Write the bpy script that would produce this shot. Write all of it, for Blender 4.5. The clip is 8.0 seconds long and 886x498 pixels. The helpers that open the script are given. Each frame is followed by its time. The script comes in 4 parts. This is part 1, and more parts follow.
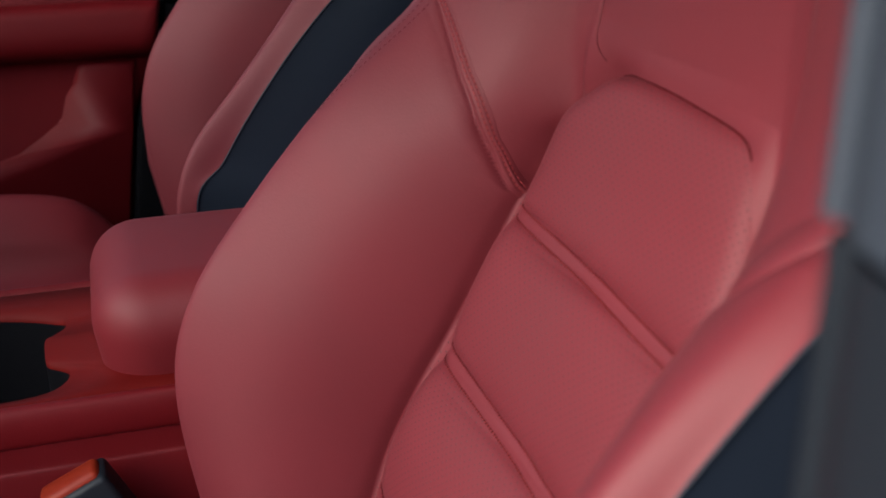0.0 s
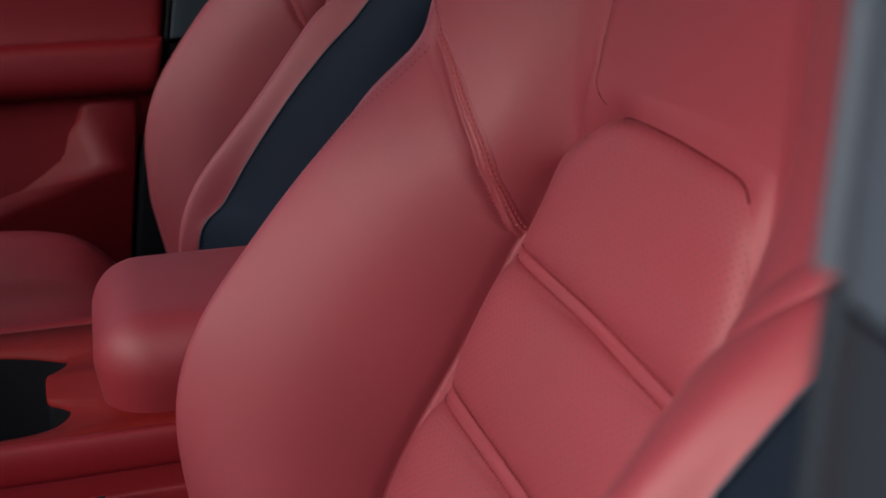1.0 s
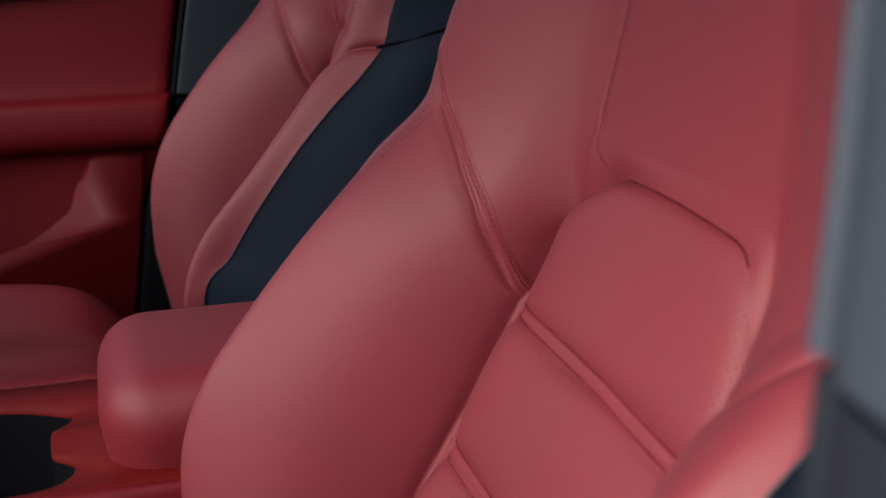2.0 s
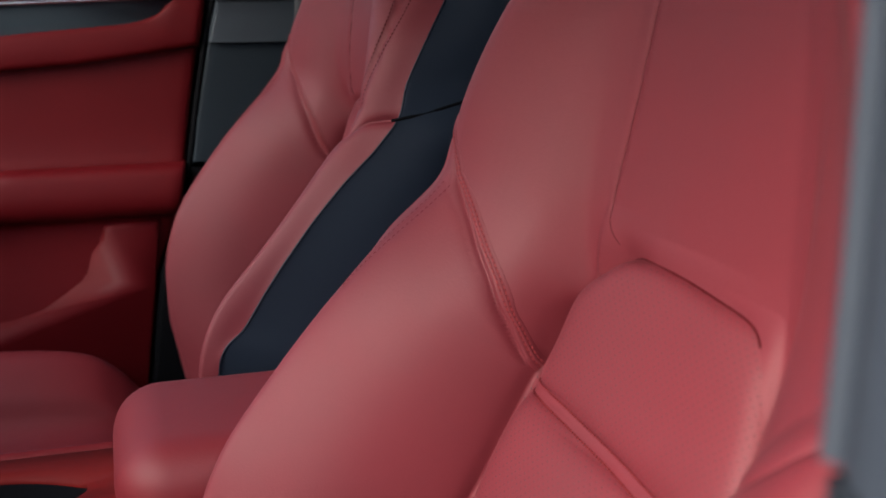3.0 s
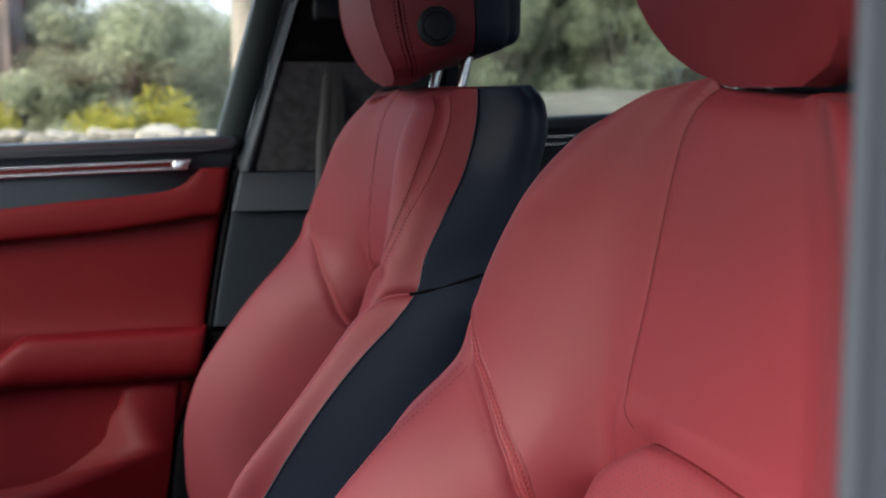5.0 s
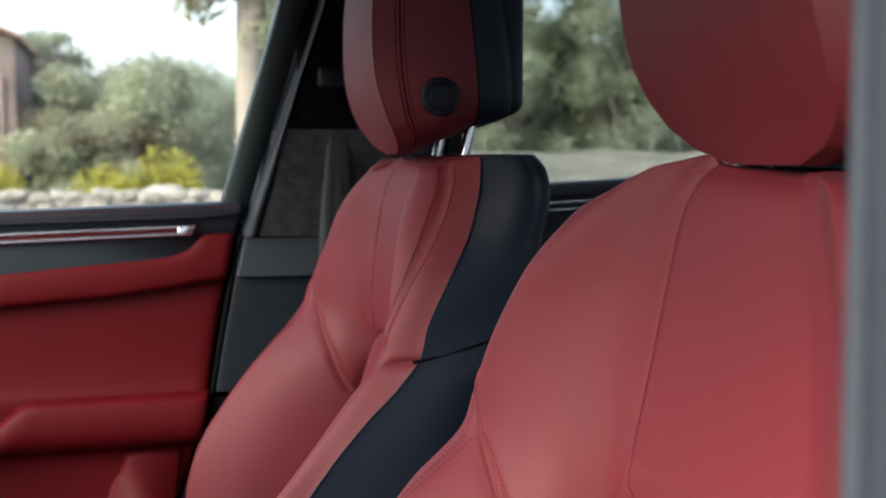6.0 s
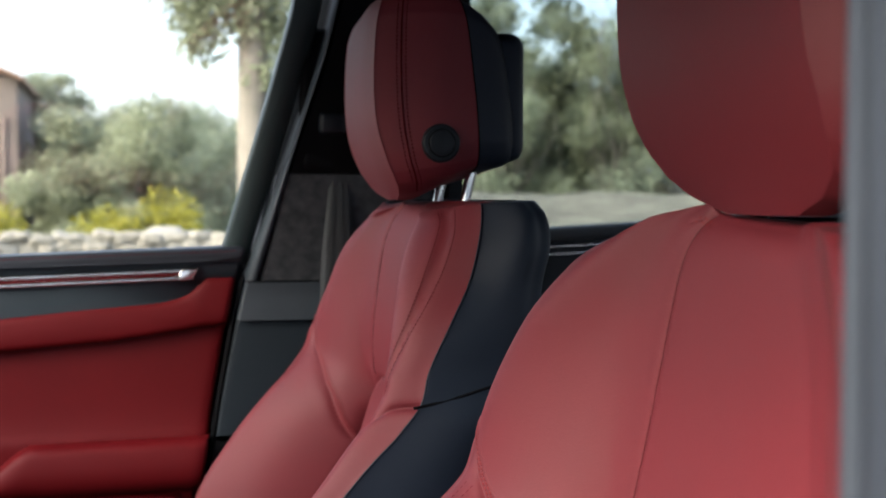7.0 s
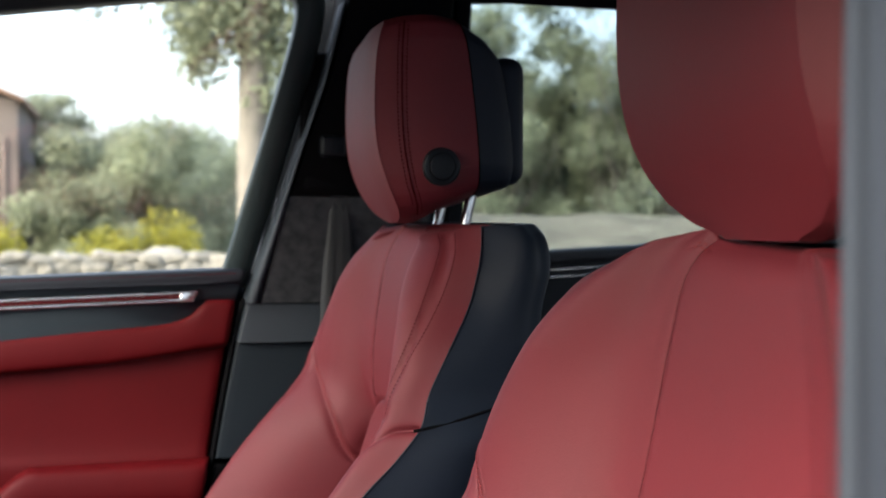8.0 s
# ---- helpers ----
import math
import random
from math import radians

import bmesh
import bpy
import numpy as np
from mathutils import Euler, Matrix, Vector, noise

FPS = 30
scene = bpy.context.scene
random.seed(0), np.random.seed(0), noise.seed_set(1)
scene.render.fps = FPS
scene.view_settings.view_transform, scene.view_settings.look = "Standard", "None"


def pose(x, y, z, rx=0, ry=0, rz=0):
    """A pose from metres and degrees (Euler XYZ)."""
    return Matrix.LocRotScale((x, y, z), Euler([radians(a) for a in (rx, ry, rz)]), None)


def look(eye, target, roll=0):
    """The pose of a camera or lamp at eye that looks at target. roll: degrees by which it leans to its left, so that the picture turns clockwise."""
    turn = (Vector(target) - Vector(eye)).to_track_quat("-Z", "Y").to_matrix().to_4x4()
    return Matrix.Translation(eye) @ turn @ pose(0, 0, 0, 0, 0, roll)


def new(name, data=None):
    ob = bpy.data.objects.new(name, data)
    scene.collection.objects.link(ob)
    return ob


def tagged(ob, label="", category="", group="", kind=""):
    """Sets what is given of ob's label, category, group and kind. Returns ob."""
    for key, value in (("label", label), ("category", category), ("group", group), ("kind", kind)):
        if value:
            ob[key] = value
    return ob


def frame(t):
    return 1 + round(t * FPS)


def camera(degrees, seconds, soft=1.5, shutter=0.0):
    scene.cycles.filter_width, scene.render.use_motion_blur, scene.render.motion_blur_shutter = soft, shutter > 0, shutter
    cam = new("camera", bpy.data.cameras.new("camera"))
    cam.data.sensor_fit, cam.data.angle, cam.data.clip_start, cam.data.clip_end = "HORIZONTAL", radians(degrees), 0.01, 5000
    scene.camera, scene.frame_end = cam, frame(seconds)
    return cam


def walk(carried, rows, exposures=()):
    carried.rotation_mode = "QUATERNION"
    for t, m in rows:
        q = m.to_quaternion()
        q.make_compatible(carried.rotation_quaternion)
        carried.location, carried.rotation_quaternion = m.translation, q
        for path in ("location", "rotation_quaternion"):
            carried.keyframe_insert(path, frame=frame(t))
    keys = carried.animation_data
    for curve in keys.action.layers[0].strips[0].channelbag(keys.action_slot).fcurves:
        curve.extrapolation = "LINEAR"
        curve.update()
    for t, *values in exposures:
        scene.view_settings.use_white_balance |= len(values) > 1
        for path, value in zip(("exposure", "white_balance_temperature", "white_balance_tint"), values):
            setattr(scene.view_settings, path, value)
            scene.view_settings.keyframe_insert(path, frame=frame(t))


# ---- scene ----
# The car stands on level ground. x runs to the car's rear, y across it to the far doors, z up.
cam = camera(42.8, 8.0)
cam.data.dof.use_dof = True
cam.data.dof.focus_distance = 0.92
cam.data.dof.aperture_fstop = 8.0
ROWS = [
    (0.0, 0.0277, 0.0508, 1.1256, -16.83, -22.52, -0.21),
    (0.5, 0.0266, 0.0489, 1.1274, -16.86, -21.69, -0.10),
    (1.0, 0.0255, 0.0468, 1.1304, -16.87, -20.72, -0.02),
    (2.5, 0.0200, 0.0375, 1.1467, -16.56, -16.80, 0.02),
    (3.0, 0.0163, 0.0339, 1.1536, -16.27, -15.22, 0.02),
    (3.5, 0.0128, 0.0290, 1.1605, -15.97, -13.51, 0.03),
    (4.0, 0.0113, 0.0237, 1.1681, -15.83, -11.58, 0.00),
    (4.5, 0.0091, 0.0185, 1.1755, -15.71, -9.62, -0.03),
    (5.0, 0.0069, 0.0142, 1.1830, -15.58, -7.74, -0.03),
    (6.5, 0.0032, 0.0064, 1.1955, -15.46, -3.57, 0.05),
    (7.0, 0.0021, 0.0040, 1.1977, -15.46, -2.64, 0.08),
    (7.5, 0.0011, 0.0018, 1.1989, -15.47, -2.04, 0.12),
    (8.0, 0.0000, 0.0000, 1.2000, -15.49, -1.57, 0.18),
]


def aim(x, y, z, yaw, pitch, roll):
    a, b = radians(yaw), radians(pitch)
    way = Vector((-math.sin(a) * math.cos(b), math.cos(a) * math.cos(b), math.sin(b)))
    return look((x, y, z), Vector((x, y, z)) + way, roll)


walk(cam, [(r[0], aim(*r[1:])) for r in ROWS], [(0.0, 2.16, 5560, 9), (2.5, 2.40, 5580, 9), (5.0, 2.73, 5720, 9), (8.0, 2.93, 5850, 9)])

# ---- light ----
world = bpy.data.worlds.new("sky")
scene.world = world
world.use_nodes = True
sky = world.node_tree.nodes.new("ShaderNodeTexSky")
sky.sky_type = "NISHITA"
sky.sun_disc = False
sky.sun_elevation, sky.sun_rotation = radians(28), radians(243)
sky.air_density, sky.dust_density, sky.ozone_density = 1.0, 9.0, 1.0
back = world.node_tree.nodes["Background"]
back.inputs["Strength"].default_value = 0.112
haze = world.node_tree.nodes.new("ShaderNodeVectorMath")  # thin cream haze over the whole sky
haze.operation = "ADD"
haze.inputs[1].default_value = (1.55, 1.50, 1.44)
world.node_tree.links.new(sky.outputs[0], haze.inputs[0])
world.node_tree.links.new(haze.outputs[0], back.inputs["Color"])
sun = new("sun", bpy.data.lights.new("sun", "SUN"))
sun.data.energy, sun.data.angle, sun.data.color = 0.09, radians(60), (1.0, 0.98, 0.96)
sun.matrix_world = look((-6.7, -3.4, 4.0), (0, 0, 0))


# ---- materials ----
def material(name, base, rough=0.5, metal=0.0, grain=0.0, grain_size=900, blotch=0.08, blotch_size=9, spec=0.5, coat=0.0, bump=0.16):
    """A surface with fine grain relief and a slow change of tone."""
    m = bpy.data.materials.new(name)
    m.use_nodes = True
    nt = m.node_tree
    b = nt.nodes["Principled BSDF"]
    tc = nt.nodes.new("ShaderNodeTexCoord")
    n1 = nt.nodes.new("ShaderNodeTexNoise")
    n1.inputs["Scale"].default_value, n1.inputs["Detail"].default_value = blotch_size, 4
    nt.links.new(tc.outputs["Object"], n1.inputs["Vector"])
    ramp = nt.nodes.new("ShaderNodeMapRange")
    ramp.inputs[1].default_value, ramp.inputs[2].default_value = 0.3, 0.7
    ramp.inputs[3].default_value, ramp.inputs[4].default_value = 1 - blotch, 1 + blotch
    nt.links.new(n1.outputs[0], ramp.inputs[0])
    mul = nt.nodes.new("ShaderNodeVectorMath")
    mul.operation = "SCALE"
    mul.inputs[0].default_value = base
    nt.links.new(ramp.outputs[0], mul.inputs["Scale"])
    nt.links.new(mul.outputs[0], b.inputs["Base Color"])
    b.inputs["Roughness"].default_value, b.inputs["Metallic"].default_value = rough, metal
    b.inputs["Specular IOR Level"].default_value, b.inputs["Coat Weight"].default_value = spec, coat
    if grain:
        v = nt.nodes.new("ShaderNodeTexVoronoi")
        v.inputs["Scale"].default_value = grain_size
        nt.links.new(tc.outputs["Object"], v.inputs["Vector"])
        bp = nt.nodes.new("ShaderNodeBump")
        bp.inputs["Strength"].default_value, bp.inputs["Distance"].default_value = bump, grain
        nt.links.new(v.outputs["Distance"], bp.inputs["Height"])
        nt.links.new(bp.outputs[0], b.inputs["Normal"])
        r = nt.nodes.new("ShaderNodeMapRange")
        r.inputs[3].default_value, r.inputs[4].default_value = rough - 0.06, rough + 0.06
        nt.links.new(n1.outputs[0], r.inputs[0])
        nt.links.new(r.outputs[0], b.inputs["Roughness"])
    return m


RED = material("red_leather", (0.098, 0.0010, 0.0066), 0.70, spec=0.60, grain=0.0004, grain_size=700)
RED_DOOR = material("red_door_leather", (0.094, 0.0008, 0.0028), 0.6, spec=0.22, grain=0.0004, grain_size=700)
# Seat leather, base lightened to make up for dim light on cushions and armrest.
RED_LIGHTENED = material("matt_red_leather", (0.118, 0.0013, 0.0050), 0.66, spec=0.50, grain=0.0004, grain_size=700)
RED_CONSOLE = material("red_console_trim", (0.088, 0.0028, 0.0020), 0.6, spec=0.10, grain=0.0003, grain_size=800)
THREAD = material("dark_red_thread", (0.038, 0.0010, 0.0014), 0.8, spec=0.05)
THREAD_MID = material("red_seam_thread", (0.080, 0.0022, 0.0060), 0.8, spec=0.1)
THREAD_LIGHT = material("light_red_thread", (0.150, 0.016, 0.018), 0.7, spec=0.2)
BLACK = material("black_leather", (0.0055, 0.0096, 0.0190), 0.6, spec=0.30, grain=0.0004, grain_size=700)
BLACK_PLASTIC = material("black_plastic", (0.0075, 0.0100, 0.0140), 0.5, spec=0.22, grain=0.0003, grain_size=1200)
GREY_TRIM = material("grey_pillar_trim", (0.031, 0.038, 0.047), 0.55, spec=0.25, grain=0.0003, grain_size=1100)
FABRIC = material("dark_fabric", (0.038, 0.040, 0.045), 0.95, spec=0.05, grain=0.0008, grain_size=1500, blotch=0.3, blotch_size=60)
GREY_LIGHT = material("light_grey_trim", (0.0165, 0.0215, 0.030), 0.6, spec=0.3, grain=0.0003, grain_size=1100)
BELT = material("grey_webbing", (0.042, 0.045, 0.049), 0.85, spec=0.15, grain=0.0006, grain_size=900)
SILL = material("dark_aubergine_trim", (0.026, 0.030, 0.039), 0.55, spec=0.3, grain=0.0003)
CHROME = material("satin_chrome", (0.82, 0.82, 0.82), 0.24, metal=1.0)
FRAME = material("dark_window_frame", (0.026, 0.038, 0.040), 0.5, spec=0.2, grain=0.0003)
RUBBER = material("rubber_seal", (0.003, 0.003, 0.004), 0.7, spec=0.06)
ORANGE = material("orange_release_button", (0.17, 0.012, 0.001), 0.55, spec=0.25)
INLAY = material("slate_inlay", (0.0120, 0.0165, 0.0220), 0.55, spec=0.14, grain=0.0003, grain_size=1200)
DOOR_INLAY = material("slate_door_inlay", (0.022, 0.0300, 0.038), 0.5, spec=0.25, grain=0.0003, grain_size=1200)
TRIM_BLACK = material("black_upper_trim", (0.0016, 0.0016, 0.0022), 0.6, spec=0.06, grain=0.0003, grain_size=1200)
CARPET = material("carpet", (0.02, 0.018, 0.018), 1.0, grain=0.002, grain_size=500)


def perforated():
    """Red leather pierced by fine holes in staggered rows, laid out by the sheet's own metres."""
    m = RED.copy()
    m.name = "perforated_red_leather"
    nt = m.node_tree
    b = nt.nodes["Principled BSDF"]
    uv = nt.nodes.new("ShaderNodeUVMap")
    uv.uv_map = "metres"
    mp = nt.nodes.new("ShaderNodeMapping")
    mp.inputs["Scale"].default_value = (1 / 0.0044, 1 / 0.0044, 1)
    mp.inputs["Rotation"].default_value = (0, 0, radians(45))
    nt.links.new(uv.outputs[0], mp.inputs[0])
    vm = nt.nodes.new("ShaderNodeVectorMath")
    vm.operation = "FRACTION"
    nt.links.new(mp.outputs[0], vm.inputs[0])
    d = nt.nodes.new("ShaderNodeVectorMath")
    d.operation = "DISTANCE"
    d.inputs[1].default_value = (0.5, 0.5, 0)
    nt.links.new(vm.outputs[0], d.inputs[0])
    mr = nt.nodes.new("ShaderNodeMapRange")
    mr.interpolation_type = "SMOOTHSTEP"
    mr.inputs[1].default_value, mr.inputs[2].default_value = 0.07, 0.17
    nt.links.new(d.outputs["Value"], mr.inputs[0])
    mix = nt.nodes.new("ShaderNodeMix")
    mix.data_type = "RGBA"
    mix.inputs[6].default_value = (0.018, 0.001, 0.0015, 1)
    old = b.inputs["Base Color"].links[0].from_socket
    nt.links.new(mr.outputs[0], mix.inputs[0])
    nt.links.new(old, mix.inputs[7])
    nt.links.new(mix.outputs[2], b.inputs["Base Color"])
    bp = nt.nodes.new("ShaderNodeBump")
    bp.inputs["Strength"].default_value, bp.inputs["Distance"].default_value = 0.6, 0.0008
    nt.links.new(mr.outputs[0], bp.inputs["Height"])
    nt.links.new(b.inputs["Normal"].links[0].from_socket, bp.inputs["Normal"])
    nt.links.new(bp.outputs[0], b.inputs["Normal"])
    return m


PERF = perforated()


# ---- building helpers ----
def thing(name, at=(0, 0, 0), label="", category="", group="", kind=""):
    e = new(name)
    e.location = at
    return tagged(e, label, category, group, kind)


def part(name, shape, mat, parent=None, label="", smooth=True, uv=None):
    """One mesh object from a bmesh or from (vertices, faces) in world metres, under parent."""
    me = bpy.data.meshes.new(name)
    if isinstance(shape, bmesh.types.BMesh):
        bmesh.ops.recalc_face_normals(shape, faces=shape.faces)
        shape.to_mesh(me)
        shape.free()
    else:
        me.from_pydata([tuple(map(float, v)) for v in shape[0]], [], [tuple(map(int, f)) for f in shape[1]])
    if uv is not None:
        layer = me.uv_layers.new(name="metres")
        for loop in me.loops:
            layer.data[loop.index].uv = uv[loop.vertex_index]
    me.materials.append(mat)
    me.polygons.foreach_set("use_smooth", [smooth] * len(me.polygons))
    ob = new(name, me)
    if parent is not None:
        ob.parent = parent
        top, off = parent, Vector((0, 0, 0))
        while top is not None:
            off += top.location
            top = top.parent
        ob.location = (0, 0, 0)
        me.transform(Matrix.Translation(-off))
    if label:
        tagged(ob, label)
    return ob


def spline(points, steps):
    """Points on a smooth curve through the given ones (Catmull-Rom, end tangents mirrored)."""
    p = np.array(points, float)
    q = np.vstack([2 * p[0] - p[1], p, 2 * p[-1] - p[-2]])
    out = []
    for i in range(1, len(q) - 2):
        a, b, c, d = q[i - 1], q[i], q[i + 1], q[i + 2]
        for t in np.arange(steps) / steps:
            out.append(0.5 * (2 * b + (c - a) * t + (2 * a - 5 * b + 4 * c - d) * t * t + (3 * b - a - 3 * c + d) * t ** 3))
    out.append(p[-1])
    return np.array(out)


def sheet(grid, close=False):
    """Vertices and faces of an n x m grid of points."""
    n, m = grid.shape[:2]
    faces = [(i * m + j, i * m + (j + 1) % m, (i + 1) * m + (j + 1) % m, (i + 1) * m + j) for i in range(n - 1) for j in range(m if close else m - 1)]
    return grid.reshape(-1, 3), faces


def tube(points, r, sides=6):
    """A round cord along points."""
    p = np.array(points, float)
    t = np.gradient(p, axis=0)
    t /= np.linalg.norm(t, axis=1)[:, None] + 1e-9
    ref = np.array([0.3, 0.2, 0.93])
    a = np.cross(t, ref)
    a /= np.linalg.norm(a, axis=1)[:, None] + 1e-9
    b = np.cross(t, a)
    ang = np.arange(sides) * 2 * np.pi / sides
    g = p[:, None] + r * (np.cos(ang)[None, :, None] * a[:, None] + np.sin(ang)[None, :, None] * b[:, None])
    return sheet(g, True)


def box(lo, hi, bevel=0.004, segments=2):
    bm = bmesh.new()
    bmesh.ops.create_cube(bm, size=1)
    lo, hi = Vector(lo), Vector(hi)
    for v in bm.verts:
        v.co = Vector(((v.co.x + 0.5) * (hi.x - lo.x) + lo.x, (v.co.y + 0.5) * (hi.y - lo.y) + lo.y, (v.co.z + 0.5) * (hi.z - lo.z) + lo.z))
    if bevel:
        bmesh.ops.bevel(bm, geom=bm.edges[:], offset=bevel, segments=segments, profile=0.5, affect="EDGES")
    return bm


def prism(outline, y0, y1, bevel=0.003):
    """A plate with an outline in x and z, from y0 to y1."""
    bm = bmesh.new()
    a = [bm.verts.new((x, y0, z)) for x, z in outline]
    b = [bm.verts.new((x, y1, z)) for x, z in outline]
    n = len(outline)
    bm.faces.new(a), bm.faces.new(b[::-1])
    for i in range(n):
        bm.faces.new((a[i], b[i], b[(i + 1) % n], a[(i + 1) % n]))
    if bevel:
        rim = [e for e in bm.edges if abs(e.verts[0].co.y - e.verts[1].co.y) < 1e-6]
        bmesh.ops.bevel(bm, geom=rim, offset=bevel, segments=2, profile=0.5, affect="EDGES")
    return bm


def disc(centre, r, depth, axis="y", bevel=0.002, sides=40):
    bm = bmesh.new()
    bmesh.ops.create_cone(bm, cap_ends=True, segments=sides, radius1=r, radius2=r, depth=depth)
    if axis == "y":
        bmesh.ops.rotate(bm, verts=bm.verts, matrix=Matrix.Rotation(radians(90), 3, "X"))
    if axis == "x":
        bmesh.ops.rotate(bm, verts=bm.verts, matrix=Matrix.Rotation(radians(90), 3, "Y"))
    if bevel:
        rim = [e for e in bm.edges if len(e.link_faces) == 2 and any(len(f.verts) > 4 for f in e.link_faces)]
        bmesh.ops.bevel(bm, geom=rim, offset=bevel, segments=2, profile=0.5, affect="EDGES")
    bmesh.ops.translate(bm, verts=bm.verts, vec=centre)
    return bm


# ---- seats ----
# Side-view curves of the backrest (x, z, half width), from its foot to its top.
CREASE = [(0.150, 0.545, 0.141), (0.189, 0.670, 0.145), (0.214, 0.730, 0.140), (0.239, 0.776, 0.135), (0.265, 0.832, 0.129), (0.284, 0.872, 0.123), (0.299, 0.900, 0.115), (0.311, 0.940, 0.106), (0.318, 0.980, 0.100), (0.323, 1.030, 0.095), (0.328, 1.085, 0.088), (0.333, 1.135, 0.076), (0.341, 1.169, 0.060), (0.354, 1.187, 0.045)]
RIDGE = [(0.098, 0.560, 0.195), (0.067, 0.715, 0.210), (0.085, 0.800, 0.209), (0.115, 0.843, 0.208), (0.157, 0.893, 0.207), (0.195, 0.931, 0.206), (0.227, 0.957, 0.205), (0.267, 0.990, 0.203), (0.266, 1.015, 0.203), (0.267, 1.050, 0.195), (0.278, 1.095, 0.174), (0.295, 1.135, 0.146), (0.316, 1.163, 0.115), (0.334, 1.180, 0.085)]
SEAM = [(0.086, 0.560, 0.200), (0.074, 0.738, 0.219), (0.104, 0.787, 0.222), (0.128, 0.830, 0.225), (0.168, 0.884, 0.229), (0.202, 0.925, 0.232), (0.228, 0.954, 0.235), (0.266, 0.987, 0.237), (0.277, 1.020, 0.232), (0.297, 1.065, 0.222), (0.312, 1.105, 0.205), (0.324, 1.145, 0.180), (0.336, 1.166, 0.148), (0.350, 1.178, 0.112)]
REAR = [(0.270, 0.540, 0.205), (0.293, 0.670, 0.216), (0.305, 0.730, 0.219), (0.317, 0.780, 0.221), (0.333, 0.840, 0.224), (0.347, 0.890, 0.226), (0.359, 0.930, 0.229), (0.372, 0.980, 0.231), (0.382, 1.020, 0.232), (0.390, 1.065, 0.232), (0.395, 1.105, 0.222), (0.399, 1.145, 0.206), (0.398, 1.169, 0.178), (0.390, 1.184, 0.135)]
# The far seat's shoulders are squarer.
SEAM_SQUARE = SEAM[:7] + [(.257, .987, .237), (.271, 1.020, .232), (.300, 1.065, .226), (.331, 1.105, .209), (.3515, 1.145, .196), (.364, 1.172, .181), (.371, 1.190, .168)]
REAR_SQUARE = REAR[:8] + [(.386, 1.020, .232), (.398, 1.065, .232), (.409, 1.105, .226), (.424, 1.145, .222), (.428, 1.176, .212), (.424, 1.193, .196)]
CREASE_HIGH = CREASE[:8] + [(0.308, 0.980, 0.100), (0.307, 1.030, 0.095), (0.315, 1.085, 0.088), (0.324, 1.135, 0.076), (0.340, 1.170, 0.060), (0.354, 1.189, 0.045)]
STRIPES = (5.0, 3.0, 1.0)


TURN_SEAT = radians(6)  # the seats' heading against the y axis


def turned(points, yc, lean=0.0):
    """Points of a seat turned about its upright axis."""
    p = np.array(points, float)
    x, y = p[..., 0] - 0.25 + lean * (1.0 - p[..., 2]), p[..., 1] - yc
    q = p.copy()
    q[..., 0] = 0.25 + x * math.cos(TURN_SEAT) - y * math.sin(TURN_SEAT)
    q[..., 1] = yc + x * math.sin(TURN_SEAT) + y * math.cos(TURN_SEAT)
    return q


def stitch_row(points, normals, pitch=0.0044, size=(0.0027, 0.0013, 0.0008), phase=0.0):
    """Short stitches along a seam, in one mesh."""
    p, nr = np.array(points), np.array(normals)
    seg = np.linalg.norm(np.diff(p, axis=0), axis=1)
    s = np.concatenate([[0], np.cumsum(seg)])
    verts, faces = [], []
    for d in np.arange(pitch + phase, s[-1] - pitch, pitch):
        i = min(np.searchsorted(s, d) - 1, len(seg) - 1)
        f = (d - s[i]) / (seg[i] + 1e-9)
        c, n = p[i] * (1 - f) + p[i + 1] * f, nr[i]
        t = (p[i + 1] - p[i]) / (seg[i] + 1e-9)
        b = np.cross(n, t)
        k = len(verts)
        for e in (-0.5, 0.0, 0.5):
            lift = size[2] if e == 0 else 0.0001
            for w in (-0.5, 0.5):
                verts.append(c + t * e * size[0] + b * w * size[1] + n * lift)
        faces += [(k, k + 2, k + 3, k + 1), (k + 2, k + 4, k + 5, k + 3)]
    return verts, faces


def puff(v):
    """How far the padding swells between two cross seams."""
    for a, b in ((8.4, 5.10), (4.90, 3.10), (2.90, 1.10), (0.90, -1.0)):
        if b <= v <= a:
            return 0.008 * (1 - abs(2 * (v - b) / (a - b) - 1) ** 3)
    return 0.0


def seam_shift(v, fwd):
    """How far the door-side cover of the far seat's bolster reaches forward."""
    return (fwd > 0) * np.interp(v, [0, 1, 2, 3, 4, 5, 6], [.026, .025, .022, .015, .011, .006, 0])


